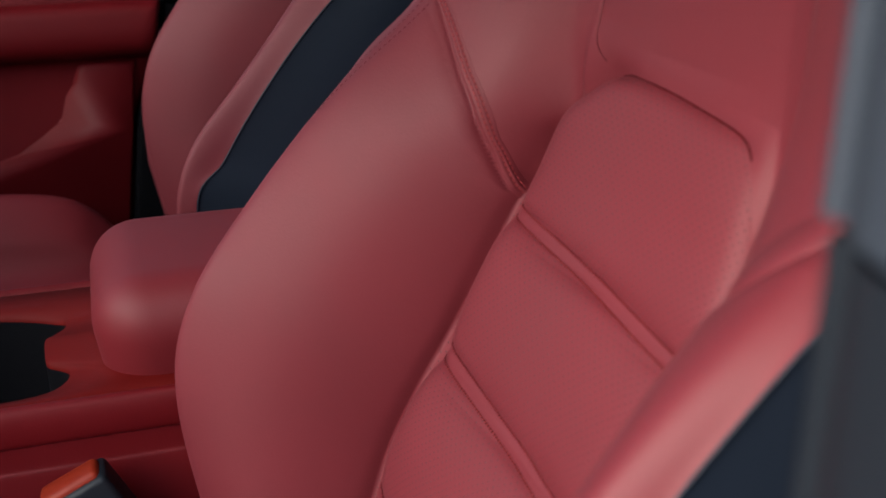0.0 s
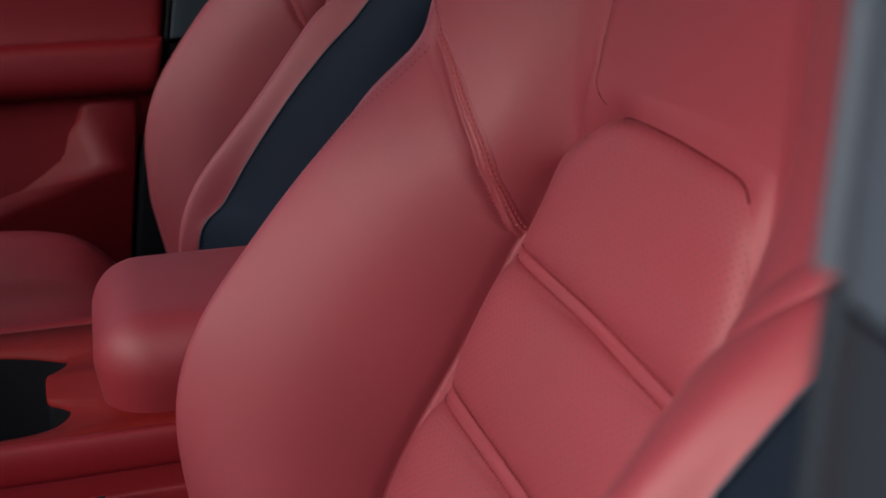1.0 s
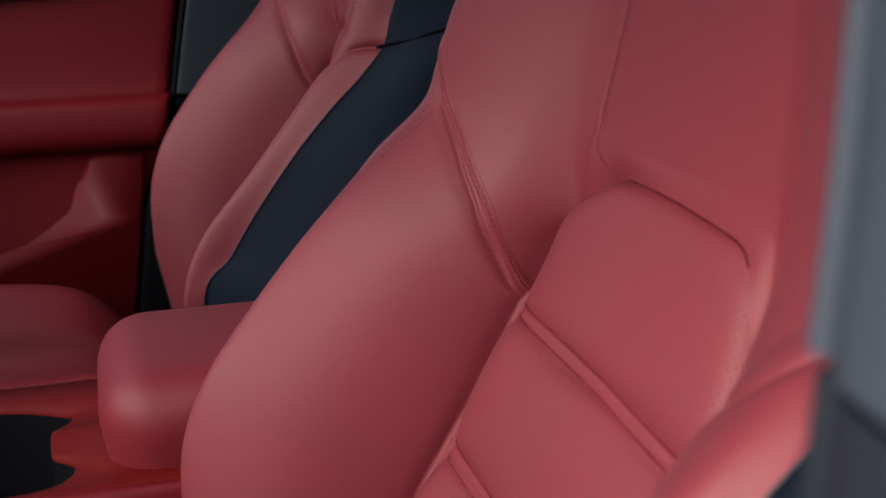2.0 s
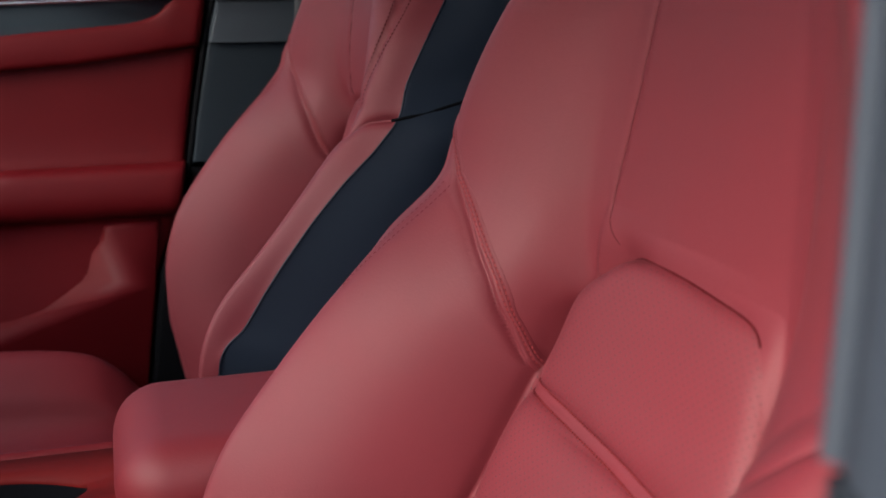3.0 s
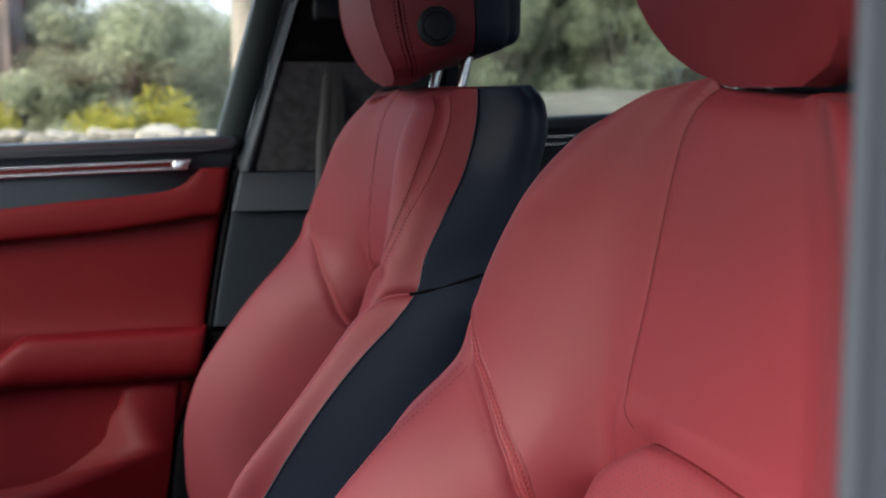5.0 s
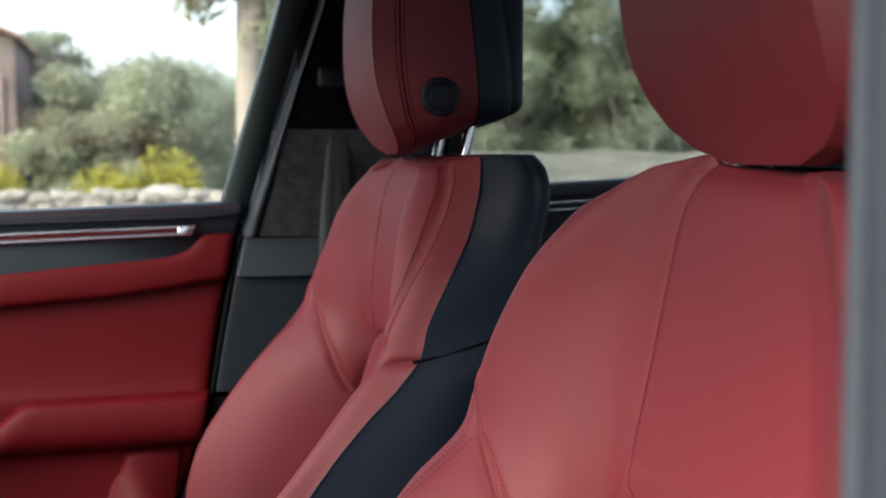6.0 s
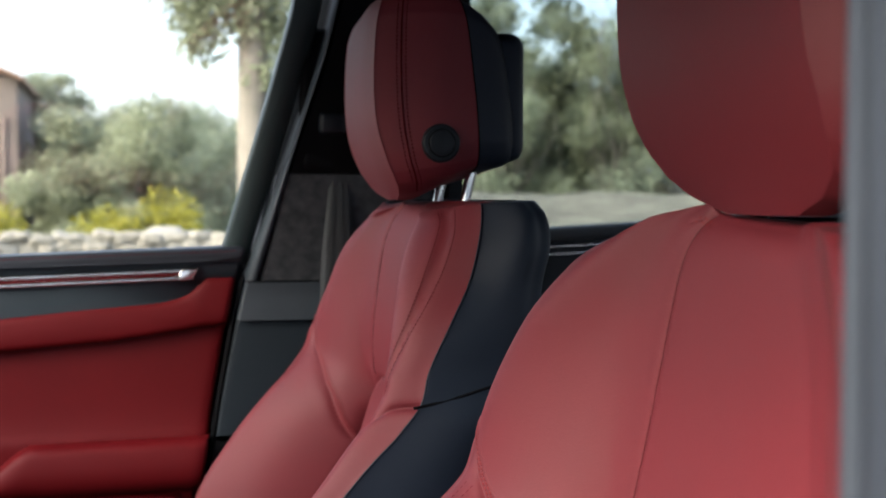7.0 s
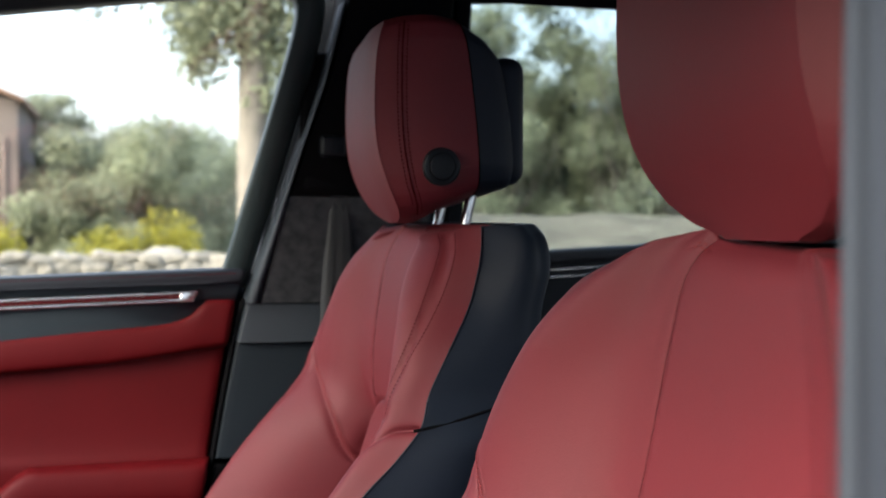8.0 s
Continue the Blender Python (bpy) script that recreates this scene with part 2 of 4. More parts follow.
def backrest_surface(yc, lean, fine, across, seam, crease, fwd, dip):
    """A dense grid of the padded front: rows from foot to top, columns from one side seam (-5) over the centre (0) to the other (5)."""
    k, r, s = (spline(c, fine) for c in (crease, RIDGE, seam))
    rows = []
    v_of = np.arange(len(k)) / fine
    for v, K, R, S in zip(v_of, k, r, s):
        up = min(1.0, max(0.0, (v - 5.0) / 4.0))
        axis = np.array([0.42, 0.91]) * (1 - up) + np.array([0.12, 0.99]) * up
        out = np.array([-axis[1], axis[0]])
        low = min(1.0, max(0.0, (8.6 - v) / 2.2))
        low = low * low * (3 - 2 * low)
        dx, ratio = K[0] - R[0], K[2] / R[2]
        hollow = lambda y: np.array([dx / (1 - ratio ** 3) * (ratio ** 3 - (y / R[2]) ** 3), 0.0]) * (1 - low)
        ym = K[2] * 0.55 + R[2] * 0.45 - 0.006
        c0 = K[:2] + out * puff(v - stripe_row(0.0)) + hollow(0.0)
        pe = [K[:2] + out * (0.002 * low + 0.9 * puff(v - stripe_row(o))) + hollow(K[2] * 0.78) for o in (1.0, -1.0)]
        sink = np.array([0, dip * max(0.0, v - 11.6) / 1.4])
        c0 = c0 - sink
        pe = [q - sink * 0.8 for q in pe]
        flat_m = K[:2] + hollow(ym)
        full_m = 0.5 * (K[:2] + R[:2]) + out * 0.013 * min(1.0, max(0.0, (7.5 - v) / 2.5))
        m = full_m * low + np.array([flat_m[0], 0.5 * (K[1] + R[1])]) * (1 - low)
        half = [(0.0, c0), (K[2] * 0.78, pe[0]), (K[2], K[:2] + np.array([0.007, 0]) * low), (ym, m), (R[2], R[:2]), (S[2], S[:2])]
        flat = list(half)
        flat[1] = (K[2] * 0.78, pe[1])
        flat[2] = (K[2], K[:2])
        ahead = np.array([fwd * np.interp(v, [0, 1, 2, 3, 4, 5, 6, 7, 8, 9, 10, 11, 12, 13], [.038, .035, .026, .017, .013, .017, .024, .030, .032, .028, .021, .014, .007, 0]), 0])
        flat[3] = (ym, m - ahead * 0.4)
        flat[4] = (R[2], R[:2] - ahead)
        flat[5] = (S[2], S[:2] - [seam_shift(v, fwd), 0])
        full = np.array([0.019 * (fwd > 0) * np.interp(v, [0, .5, .8, 1.1, 1.6], [1, 1, .55, .25, 0]), 0])
        half[4], half[5] = (R[2], R[:2] - full), (S[2], S[:2] - full)
        left = [(-y, q) for y, q in flat[:0:-1]]
        ctrl = [(q[0], yc + y, q[1]) for y, q in left + half]
        rows.append(spline(ctrl, across))
    return turned(np.array(rows), yc, lean), fine, across


def on_grid(g, fine, fu, u, v):
    """The surface point at column u (-5 to 5) and row v."""
    i, j = np.clip(v * fine, 0, g.shape[0] - 1.001), np.clip((u + 5) * fu, 0, g.shape[1] - 1.001)
    a, b = int(i), int(j)
    f, h = i - a, j - b
    return (g[a, b] * (1 - f) + g[a + 1, b] * f) * (1 - h) + (g[a, b + 1] * (1 - f) + g[a + 1, b + 1] * f) * h


def grid_normals(g):
    n = np.cross(np.gradient(g, axis=0), np.gradient(g, axis=1))
    n /= np.linalg.norm(n, axis=2)[..., None] + 1e-12
    return n if n[..., 0].mean() < 0 else -n


def smoothed(g, reach, axis):
    """A grid eased along one axis, its ends kept."""
    k = np.hanning(2 * reach + 3)[1:-1]
    k /= k.sum()
    pad = [(reach, reach) if a == axis else (0, 0) for a in range(3)]
    q = np.pad(g, pad, mode="reflect", reflect_type="odd")
    n = g.shape[axis]
    return sum(w * (q[i:i + n] if axis == 0 else q[:, i:i + n]) for i, w in enumerate(k))


# Seams of the backrest, as columns and rows of the padded front.
PANEL_EDGE = [(2, 0.0), (2, 2.5), (2, 5.0), (2.03, 5.2)]
PANEL_TOP = [(2, 5.0), (2.05, 5.3), (2.10, 5.83), (2.10, 6.2), (2.02, 6.45), (1.8, 6.68), (1.5, 6.88), (1.2, 7.08), (1.0, 7.27), (0.85, 7.46), (0.74, 7.61), (0.58, 7.73), (0.34, 7.75), (-0.05, 7.72), (-0.38, 7.67), (-0.68, 7.62), (-0.84, 7.57), (-0.94, 7.50), (-1.04, 7.38)]
PANEL_RIGHT = [(-1.04, 7.38), (-1.2, 7.1), (-1.4, 6.72), (-1.7, 6.2), (-2, 5.5), (-2, 5.0), (-2, 2.5), (-2, 0.0)]
WING_L = [(2.03, 4.93), (2.2, 5.07), (2.4, 5.31), (2.65, 5.75), (2.88, 6.13), (3.2, 6.43), (3.5, 6.68), (3.8, 6.94), (4.02, 7.15), (4.2, 7.5), (4.45, 7.9), (4.8, 8.3)]
WING_R = [(-2.03, 4.93), (-2.3, 5.12), (-2.8, 5.45), (-3.3, 5.78), (-3.6, 6.02), (-3.85, 6.25), (-4.1, 6.46), (-4.4, 6.74), (-5, 6.97)]
MID_SEAM = [(0.88, 7.76), (1.0, 7.9), (1.15, 8.15), (1.22, 8.45), (1.2, 8.8), (1.13, 9.2), (1.05, 9.9), (1.04, 10.9), (1.2, 11.8), (1.28, 12.4), (1.3, 13.0)]
RIDGE_SEAM = [(-4.0, 7.2), (-4.1, 8.2), (-4.3, 8.9), (-4.45, 9.5), (-4.55, 10.45), (-4.57, 11.5), (-4.5, 12.7), (-4.48, 13.0)]
BOLSTER_SEAM = [(4.15, 7.05), (4.2, 6.5), (4.25, 5.6), (4.3, 4.6)]
SHOULDER_SEAM = [(0.95, 12.62), (1.3, 12.66), (1.7, 12.6), (2.1, 12.45)]
PANEL_OUTLINE = [(2.0, -0.5)] + PANEL_TOP + PANEL_RIGHT[1:] + [(-2.0, -0.5)]


def within(u, v, outline):
    """Whether points lie inside a closed outline of columns and rows."""
    hit = np.zeros(np.broadcast(u, v).shape, bool)
    o = np.vstack([spline([(*q, 0) for q in outline], 8)[:, :2], outline[:1]])
    for (a, b), (c, d) in zip(o[:-1], o[1:]):
        if b != d:
            hit ^= ((b > v) != (d > v)) & (u < (c - a) * (v - b) / (d - b) + a)
    return hit


def wing_foot(u):
    """The row at which a column passes from bolster to wing."""
    left = np.interp(u, [q[0] for q in WING_L], [q[1] for q in WING_L])
    right = np.interp(-np.asarray(u), [-q[0] for q in WING_R], [q[1] for q in WING_R])
    return np.where(np.asarray(u) > 0, left, right)


def stripe_row(u):
    """How far the cross seams fall from the panel's inner edge towards the door side."""
    return np.interp(u, [-2, -1, -0.35, -0.25, 0.2, 0.6, 1.1, 2], [-0.8, -0.55, -0.39, -0.36, -0.245, -0.15, -0.08, 0.0])


def ease(q):
    return np.clip(q, 0, 1) ** 2 * (3 - 2 * np.clip(q, 0, 1))


def padded_front(yc, lean, fine, across, seam, crease, fwd, dip):
    """The padded front eased into soft forms, before any seam is pressed into it."""
    g, fine, fu = backrest_surface(yc, lean, fine, across, seam, crease, fwd, dip)
    uu0, vv0 = np.abs(np.arange(g.shape[1]) / fu - 5)[None, :], (np.arange(g.shape[0]) / fine)[:, None]
    soft = np.maximum(ease((uu0 - 2.1) / 0.6) * ease((4.98 - uu0) / 0.5), ease((vv0 - 8.0) / 0.8) * ease((4.98 - uu0) / 0.5)) * ease((12.9 - vv0) / 0.8)
    g = g + soft[..., None] * (smoothed(smoothed(g, int(fine * 0.95), 0), int(fu * 0.55), 1) - g)
    # The far seat's shoulders are rounder.
    if fwd:
        wide = smoothed(smoothed(g, int(fu * 1.1), 1), int(fine * 0.6), 0)
        full = ease((vv0 - 7.6) / 1.0) * ease((12.9 - vv0) / 0.8) * ease((4.95 - uu0) / 0.7)
        g = g + full[..., None] * (wide - g)
    # The wings fall in an even slope to the bolsters' upper ends.
    foot = np.interp(uu0, [2, 2.18, 2.5, 3.0, 3.55, 4.2, 5], [5.0, 5.20, 5.58, 6.1, 6.57, 6.96, 7.1])[0]
    for j in range(g.shape[1]):
        w = 0.55 * ease((uu0[0, j] - 2.1) / 0.7) * ease((4.75 - uu0[0, j]) / 0.7)
        i0, i1 = int(foot[j] * fine), int(10.4 * fine)
        if w > 0:
            z = g[i0:i1 + 1, j, 2]
            even = g[i0, j, 0] + (g[i1, j, 0] - g[i0, j, 0]) * (z - z[0]) / (z[-1] - z[0])
            g[i0:i1 + 1, j, 0] += w * (even - g[i0:i1 + 1, j, 0])
    # The near seat's upper edge rises evenly from the shoulder to the headrest.
    if not fwd:
        u = np.arange(g.shape[1]) / fu - 5
        rise = np.interp(u, [-4.4, -3, -2, -1.4, -0.6, 0, 1, 1.6, 2, 3, 4, 4.7], [0, -.003, -.006, -.002, .002, .004, .006, .005, .005, .008, .0045, 0])
        rise = smoothed(np.repeat(rise[:, None], 3, 1)[None], int(fu * 0.3), 1)[0, :, 0]
        g[..., 2] += rise[None, :] * ease((vv0 - 10.8) / 2.2)
    return g, fine, fu


def car_seat(yc, head_shift, lean, fine, across, seam, rear, label, head_label, skew=0.0, narrow=0.0, sag=0.002, drop=0.0, crease=CREASE, fwd=0.0, dip=0.004):
    seat = thing("car_seat", (0.15, yc, 0.30), label, "car seat", "front seats")
    g, fine, fu = padded_front(yc, lean, fine, across, seam, crease, fwd, dip)
    uu = np.arange(g.shape[1]) / fu - 5
    vv = np.arange(g.shape[0]) / fine
    ug = np.repeat(uu[None, :], g.shape[0], 0)
    vg = np.repeat(vv[:, None], g.shape[1], 1)
    inner = within(ug, vg, PANEL_OUTLINE)
    # The upper backrest runs straight down behind the panel's upper edge.
    rim = np.array([on_grid(g, fine, fu, q[0], q[1]) for q in spline([(*q, 0) for q in PANEL_TOP], 6)])
    far_off = np.min(np.linalg.norm(g[:, :, None] - rim[None, None], axis=3), axis=2)
    top = g[int(8.5 * fine)]
    back = top[None, :, 0] + (g[..., 2] - top[None, :, 2]) * 0.16 - g[..., 0]
    back = np.clip(back, 0, 0.018) * (0.6 + 0.4 * ease((ug - 0.35) / 0.6)) * ease((8.5 - vg) / 0.3) * ease((vg - 4.95) / 0.8) * ease((2.9 - np.abs(ug)) / 0.6) * ease((ug + 1.3) / 0.7)
    back = (back * np.where(inner, np.exp(-(far_off / 0.0045) ** 1.3), np.exp(-(far_off / 0.030) ** 2)))[..., None]
    g[..., 0] += smoothed(smoothed(back, max(2, fine // 7), 0), max(2, fu // 5), 1)[..., 0]
    nrm = grid_normals(g)

    def trace(curve, n=10, du=0.0):
        c = spline([(*q, 0) for q in curve], n)
        return np.array([on_grid(g, fine, fu, q[0] + du, q[1]) for q in c]), np.array([on_grid(nrm, fine, fu, q[0] + du, q[1]) for q in c])

    dig = np.zeros(g.shape[:2])

    def reach(curve, n=10):
        """How far each point of the surface lies from a seam."""
        pts, _ = trace(curve, n)
        d = np.full(g.shape[:2], 1.0)
        for a, b in zip(pts[:-1], pts[1:]):
            ab = b - a
            t = np.clip(((g - a) @ ab) / (ab @ ab + 1e-12), 0, 1)
            d = np.minimum(d, np.linalg.norm(g - a - t[..., None] * ab, axis=2))
        return d

    def groove(curve, depth, width, n=10):
        d = reach(curve, n)
        np.minimum(dig, -depth * (0.72 * np.exp(-d / width) + 0.28 * np.exp(-(d / (3.2 * width)) ** 2)), out=dig)

    groove(PANEL_EDGE, 0.010, 0.0042, 16)
    # The bolster sinks towards the panel's edge.
    side_d = reach(PANEL_EDGE, 16)
    np.minimum(dig, -0.0080 * (0.55 * np.exp(-side_d / 0.004) + 0.45 * np.exp(-(side_d / 0.015) ** 1.3)) * (ug > 2), out=dig)
    # The panel's rounded upper edge stands proud of a soft valley around it.
    rim_d = reach(PANEL_TOP, 12)
    deep = np.interp(ug, [-1.3, -1.0, -0.5, 0.3, 0.8, 2.0, 2.4], [0.0002, 0.0012, 0.0028, 0.0040, 0.0125, 0.0180, 0.0150]) * ease((vg - 4.9) / 0.5)
    np.minimum(dig, -deep * np.where(inner, np.exp(-rim_d / 0.0026), 0.6 * np.exp(-rim_d / 0.0045) + 0.4 * np.exp(-(rim_d / 0.018) ** 1.2)), out=dig)
    groove(PANEL_RIGHT, 0.0015, 0.006, 16)
    for w in (WING_L, WING_R):
        groove(w, 0.0050 + 0.002 * fwd, 0.0024)
    groove(MID_SEAM, 0.0016 + 0.0010 * fwd, 0.0014)
    groove(RIDGE_SEAM, 0.005, 0.0022)
    groove(BOLSTER_SEAM, 0.0006, 0.0016)
    groove(SHOULDER_SEAM, 0.0007, 0.0016)
    for v in STRIPES:
        for o in (-0.105, 0.105):
            groove([(u, v + o + stripe_row(u)) for u in np.linspace(-1.95, 1.95, 15)], 0.0018, 0.0015, 3)
    push = smoothed(smoothed(nrm, fine // 3, 0), fu // 3, 1)
    push /= np.linalg.norm(push, axis=2)[..., None]
    g2 = g + push * dig[..., None]
    shade = grid_normals(g2).reshape(-1, 3)

    # Which piece of the cover each face belongs to.
    verts, faces = sheet(g2)
    m = g.shape[1]
    s_len = np.concatenate([[0], np.cumsum(np.linalg.norm(np.diff(g[:, m // 2], axis=0), axis=1))])
    y_len = np.concatenate([np.zeros((g.shape[0], 1)), np.cumsum(np.linalg.norm(np.diff(g, axis=1), axis=2), axis=1)], axis=1)
    y_len -= y_len[:, m // 2][:, None]
    uv = np.stack([y_len, np.repeat(s_len[:, None], m, 1)], axis=2).reshape(-1, 2)
    bins = {}
    for f in faces:
        i, j = divmod(f[0], m)
        u, v = uu[j], vv[i]
        if inner[i, j]:
            vs = v - stripe_row(u)
            near = min(STRIPES, key=lambda q: abs(q - vs))
            if abs(near - vs) < 0.105:
                key = ("stripe", near)
            else:
                key = ("panel", sum(vs > q for q in STRIPES))
        elif abs(u) >= 2 and v < wing_foot(u):
            key = ("bolster", u > 0)
        elif u > 0 and u > np.interp(v, [q[1] for q in MID_SEAM], [q[0] for q in MID_SEAM]):
            key = ("wing", True)
        elif u < np.interp(v, [q[1] for q in RIDGE_SEAM], [q[0] for q in RIDGE_SEAM]):
            key = ("wing", False)
        else:
            key = ("upper", 0)
        bins.setdefault(key, []).append(f)

    def piece(name, fs, mat, text=""):
        ids = sorted({i for f in fs for i in f})
        at = {i: n for n, i in enumerate(ids)}
        ob = part(name, (verts[ids], [[at[i] for i in f[::-1]] for f in fs]), mat, seat, text, uv=uv[ids])
        ob.data.normals_split_custom_set_from_vertices([tuple(map(float, shade[i])) for i in ids])
        return ob

    for (kind, which), fs in bins.items():
        if kind == "panel":
            piece("perforated_panel", fs, PERF, "perforated red leather backrest panel")
        elif kind == "stripe":
            piece("cross_stripe", fs, RED, "smooth red leather strip between stitched seams")
        elif kind == "bolster":
            piece("side_bolster", fs, RED)
        elif kind == "wing":
            piece("shoulder_wing", fs, RED)
        else:
            piece("upper_backrest", fs, RED)

    # Sewing threads.
    def row(curve, mat, du=0.0, dv=0.0, n=10, lift=0.0, **kind):
        c = spline([(*q, 0) for q in curve], n)
        p = np.array([on_grid(g2, fine, fu, q[0] + du, q[1] + dv) for q in c])
        w = np.array([on_grid(nrm, fine, fu, q[0] + du, q[1] + dv) for q in c])
        part("stitching", stitch_row(p + w * (0.0004 + lift), w, **kind), mat, seat)

    def beside(curve, profile, side, n=10):
        """Lines at set distances from a seam along the surface, each raised by its height: a grid of points and of normals."""
        c = spline([(*q, 0) for q in curve], n)[:, :2]
        pts, ups = [], []
        for a, q in enumerate(c):
            e = 0.04
            pu = (on_grid(g, fine, fu, q[0] + e, q[1]) - on_grid(g, fine, fu, q[0] - e, q[1])) / (2 * e)
            pv = (on_grid(g, fine, fu, q[0], q[1] + e) - on_grid(g, fine, fu, q[0], q[1] - e)) / (2 * e)
            d = c[min(a + 1, len(c) - 1)] - c[max(a - 1, 0)]
            t = pu * d[0] + pv * d[1]
            t /= np.linalg.norm(t) + 1e-9
            nn = on_grid(nrm, fine, fu, *q)
            b = np.cross(nn, t) * side
            b = b if (b @ pv) > 0 else -b
            step = np.linalg.lstsq(np.stack([pu, pv], 1), b, rcond=None)[0]
            spots = [(q[0] + step[0] * o, q[1] + step[1] * o) for o, _ in profile]
            ups.append([on_grid(nrm, fine, fu, *k) for k in spots])
            pts.append([on_grid(g2, fine, fu, *k) + m * h for k, m, (_, h) in zip(spots, ups[-1], profile)])
        return np.array(pts), np.array(ups)

    for v in STRIPES:
        line = [(u, v + stripe_row(u)) for u in np.linspace(-1.9, 1.9, 15)]
        for o in (-0.105, 0.105):
            row(line, THREAD, dv=o, pitch=0.0030, size=(0.0017, 0.0014, 0.0009))
            row(line, THREAD_LIGHT, dv=o, pitch=0.0030, size=(0.0011, 0.0009, 0.0009), phase=0.0015)
    for w in (WING_L,):
        welt = [(0.0002, -0.0008), (0.0012, 0.0006), (0.0026, 0.0016), (0.0042, 0.0014), (0.0054, 0.0005), (0.0062, 0.0012), (0.0070, 0.0018), (0.0078, 0.0012), (0.0086, 0.0004), (0.0098, 0.0007), (0.0114, 0.0002), (0.0135, -0.0010)]
        pts, ups = beside(w, welt, 1)
        part("sewn_welt", sheet(pts), RED, seat, "folded leather welt sewn with two rows of thread")
        for k in (4, 8):
            part("stitching", stitch_row(pts[:, k] + ups[:, k] * 0.0004, ups[:, k], pitch=0.0040, size=(0.0026, 0.0011, 0.0009)), THREAD_LIGHT, seat)
            part("stitching", stitch_row(pts[:, k] + ups[:, k] * 0.0003, ups[:, k], pitch=0.0040, size=(0.0009, 0.0010, 0.0003), phase=0.0020), THREAD_MID, seat)
    row(RIDGE_SEAM, THREAD, du=0.12)
    row(RIDGE_SEAM, THREAD, du=-0.13)
    row(BOLSTER_SEAM, THREAD_MID, du=0.10, size=(0.0024, 0.0009, 0.0005))
    row(BOLSTER_SEAM, THREAD_MID, du=-0.10, size=(0.0024, 0.0009, 0.0005))
    row(SHOULDER_SEAM, THREAD_LIGHT, dv=0.06)
    row(SHOULDER_SEAM, THREAD_LIGHT, dv=-0.08)
    # Thread of the panel's upper seam, kept dark to stand in for crease shade.
    p = np.array([on_grid(g2, fine, fu, q[0], q[1]) for q in spline([(*q, 0) for q in PANEL_TOP[9:]], 10)])
    part("seam_thread", tube(p, 0.0007), THREAD, seat)
    p = np.array([on_grid(g2, fine, fu, q[0], q[1]) for q in spline([(*q, 0) for q in MID_SEAM], 14)])
    part("seam_thread", tube(p, 0.00028 + 0.0004 * fwd), THREAD, seat)

    # Black sides, back and top.
    s, r = spline(seam, 8), spline(rear, 8)
    rows = []
    for k, (S, R) in enumerate(zip(s, r)):
        mid = S * 0.5 + R * 0.5
        mid[2] = max(S[2], R[2]) + 0.003 + 0.009 * float(ease((7.4 - k / 8) / 1.0))
        half = [(S[0], S[2] - 0.0005, S[1]), (S[0] * .93 + R[0] * .07, S[2] + 0.0015, S[1]), (mid[0], mid[2], mid[1]), (R[0] - .012, R[2], R[1]), (R[0] + .012, R[2] - .03, R[1]), (R[0] + 0.03, 0.0, R[1])]
        go = seam_shift(k / 8, fwd)
        ring = [(x, yc + h, z) for x, h, z in half] + [(x - go * f, yc - h, z) for (x, h, z), f in zip(half[-2::-1], (0, 0, .5, .95, 1))]
        rows.append(spline(ring, 6))
    shell = turned(np.array(rows), yc, lean)
    ring, w = shell[-1], np.sin(np.linspace(0, math.pi, len(shell[-1])))[:, None] ** 0.25
    mid = ring.mean(0)
    more = [ring + w * ((mid - ring) * [f, f, 0] + [0, 0, h]) for f, h in ((.012, .0008), (.03, .0012), (.06, .0014), (.10, .0012))]
    shell = np.concatenate([shell, np.array(more)])
    part("back_shell", sheet(shell), BLACK, seat, "black leather sides and back")
    front_top = g2[-1]
    rim = shell[-1]
    a = np.linspace(0, 1, 61)
    pick = lambda c: np.stack([np.interp(a, np.linspace(0, 1, len(c)), c[:, k]) for k in range(3)], 1)
    A, B = pick(front_top), pick(rim[::-1])
    cap = []
    on = pick(g2[-1] - g2[-5])
    on /= np.linalg.norm(on, axis=1)[:, None]
    over = A + on * np.minimum(0.010, 0.4 * np.linalg.norm(B - A, axis=1))[:, None]
    B[:, 2] -= (0.5 * dip + 0.002) * (1 - np.abs(np.linspace(-1, 1, 61)) ** 6)
    for t in (0, .06, .12, .2, .28, .36, .44, .55, .7, .85, 1):
        cap.append(A * (1 - t) ** 2 + over * 2 * t * (1 - t) + B * t * t)
    part("top_roll", sheet(np.array(cap[:10])), RED, seat)
    part("top_cap", sheet(np.array(cap[9:])), BLACK, seat)
    pts = [(x, yc - h, z) for x, h, z in ((.250, .2365, .984), (.268, .2382, .9868), (.287, .2388, .990), (.313, .2390, .996), (.345, .2355, 1.003), (.362, .2310, 1.007))]
    part("side_seam", tube(turned(spline(pts, 6), yc, lean), 0.0018), RUBBER, seat)
    edge_line = np.array([(S[0] + .001 - seam_shift(k / 8, fwd), yc - S[2] - .0002, S[1]) for k, S in enumerate(s)])
    part("piping", tube(turned(edge_line, yc, lean), 0.0011), BLACK, seat)
    k = slice(len(s) // 2, len(s) - 4)
    line = np.array([(R[0] - .020, yc - max(S[2], R[2]) - .0018, R[1]) for S, R in zip(s[k], r[k])])
    part("stitching", stitch_row(turned(line, yc, lean), np.repeat([[0.0, -1.0, 0.0]], len(line), 0)), GREY_TRIM, seat)

    # Cushion.
    rows = []
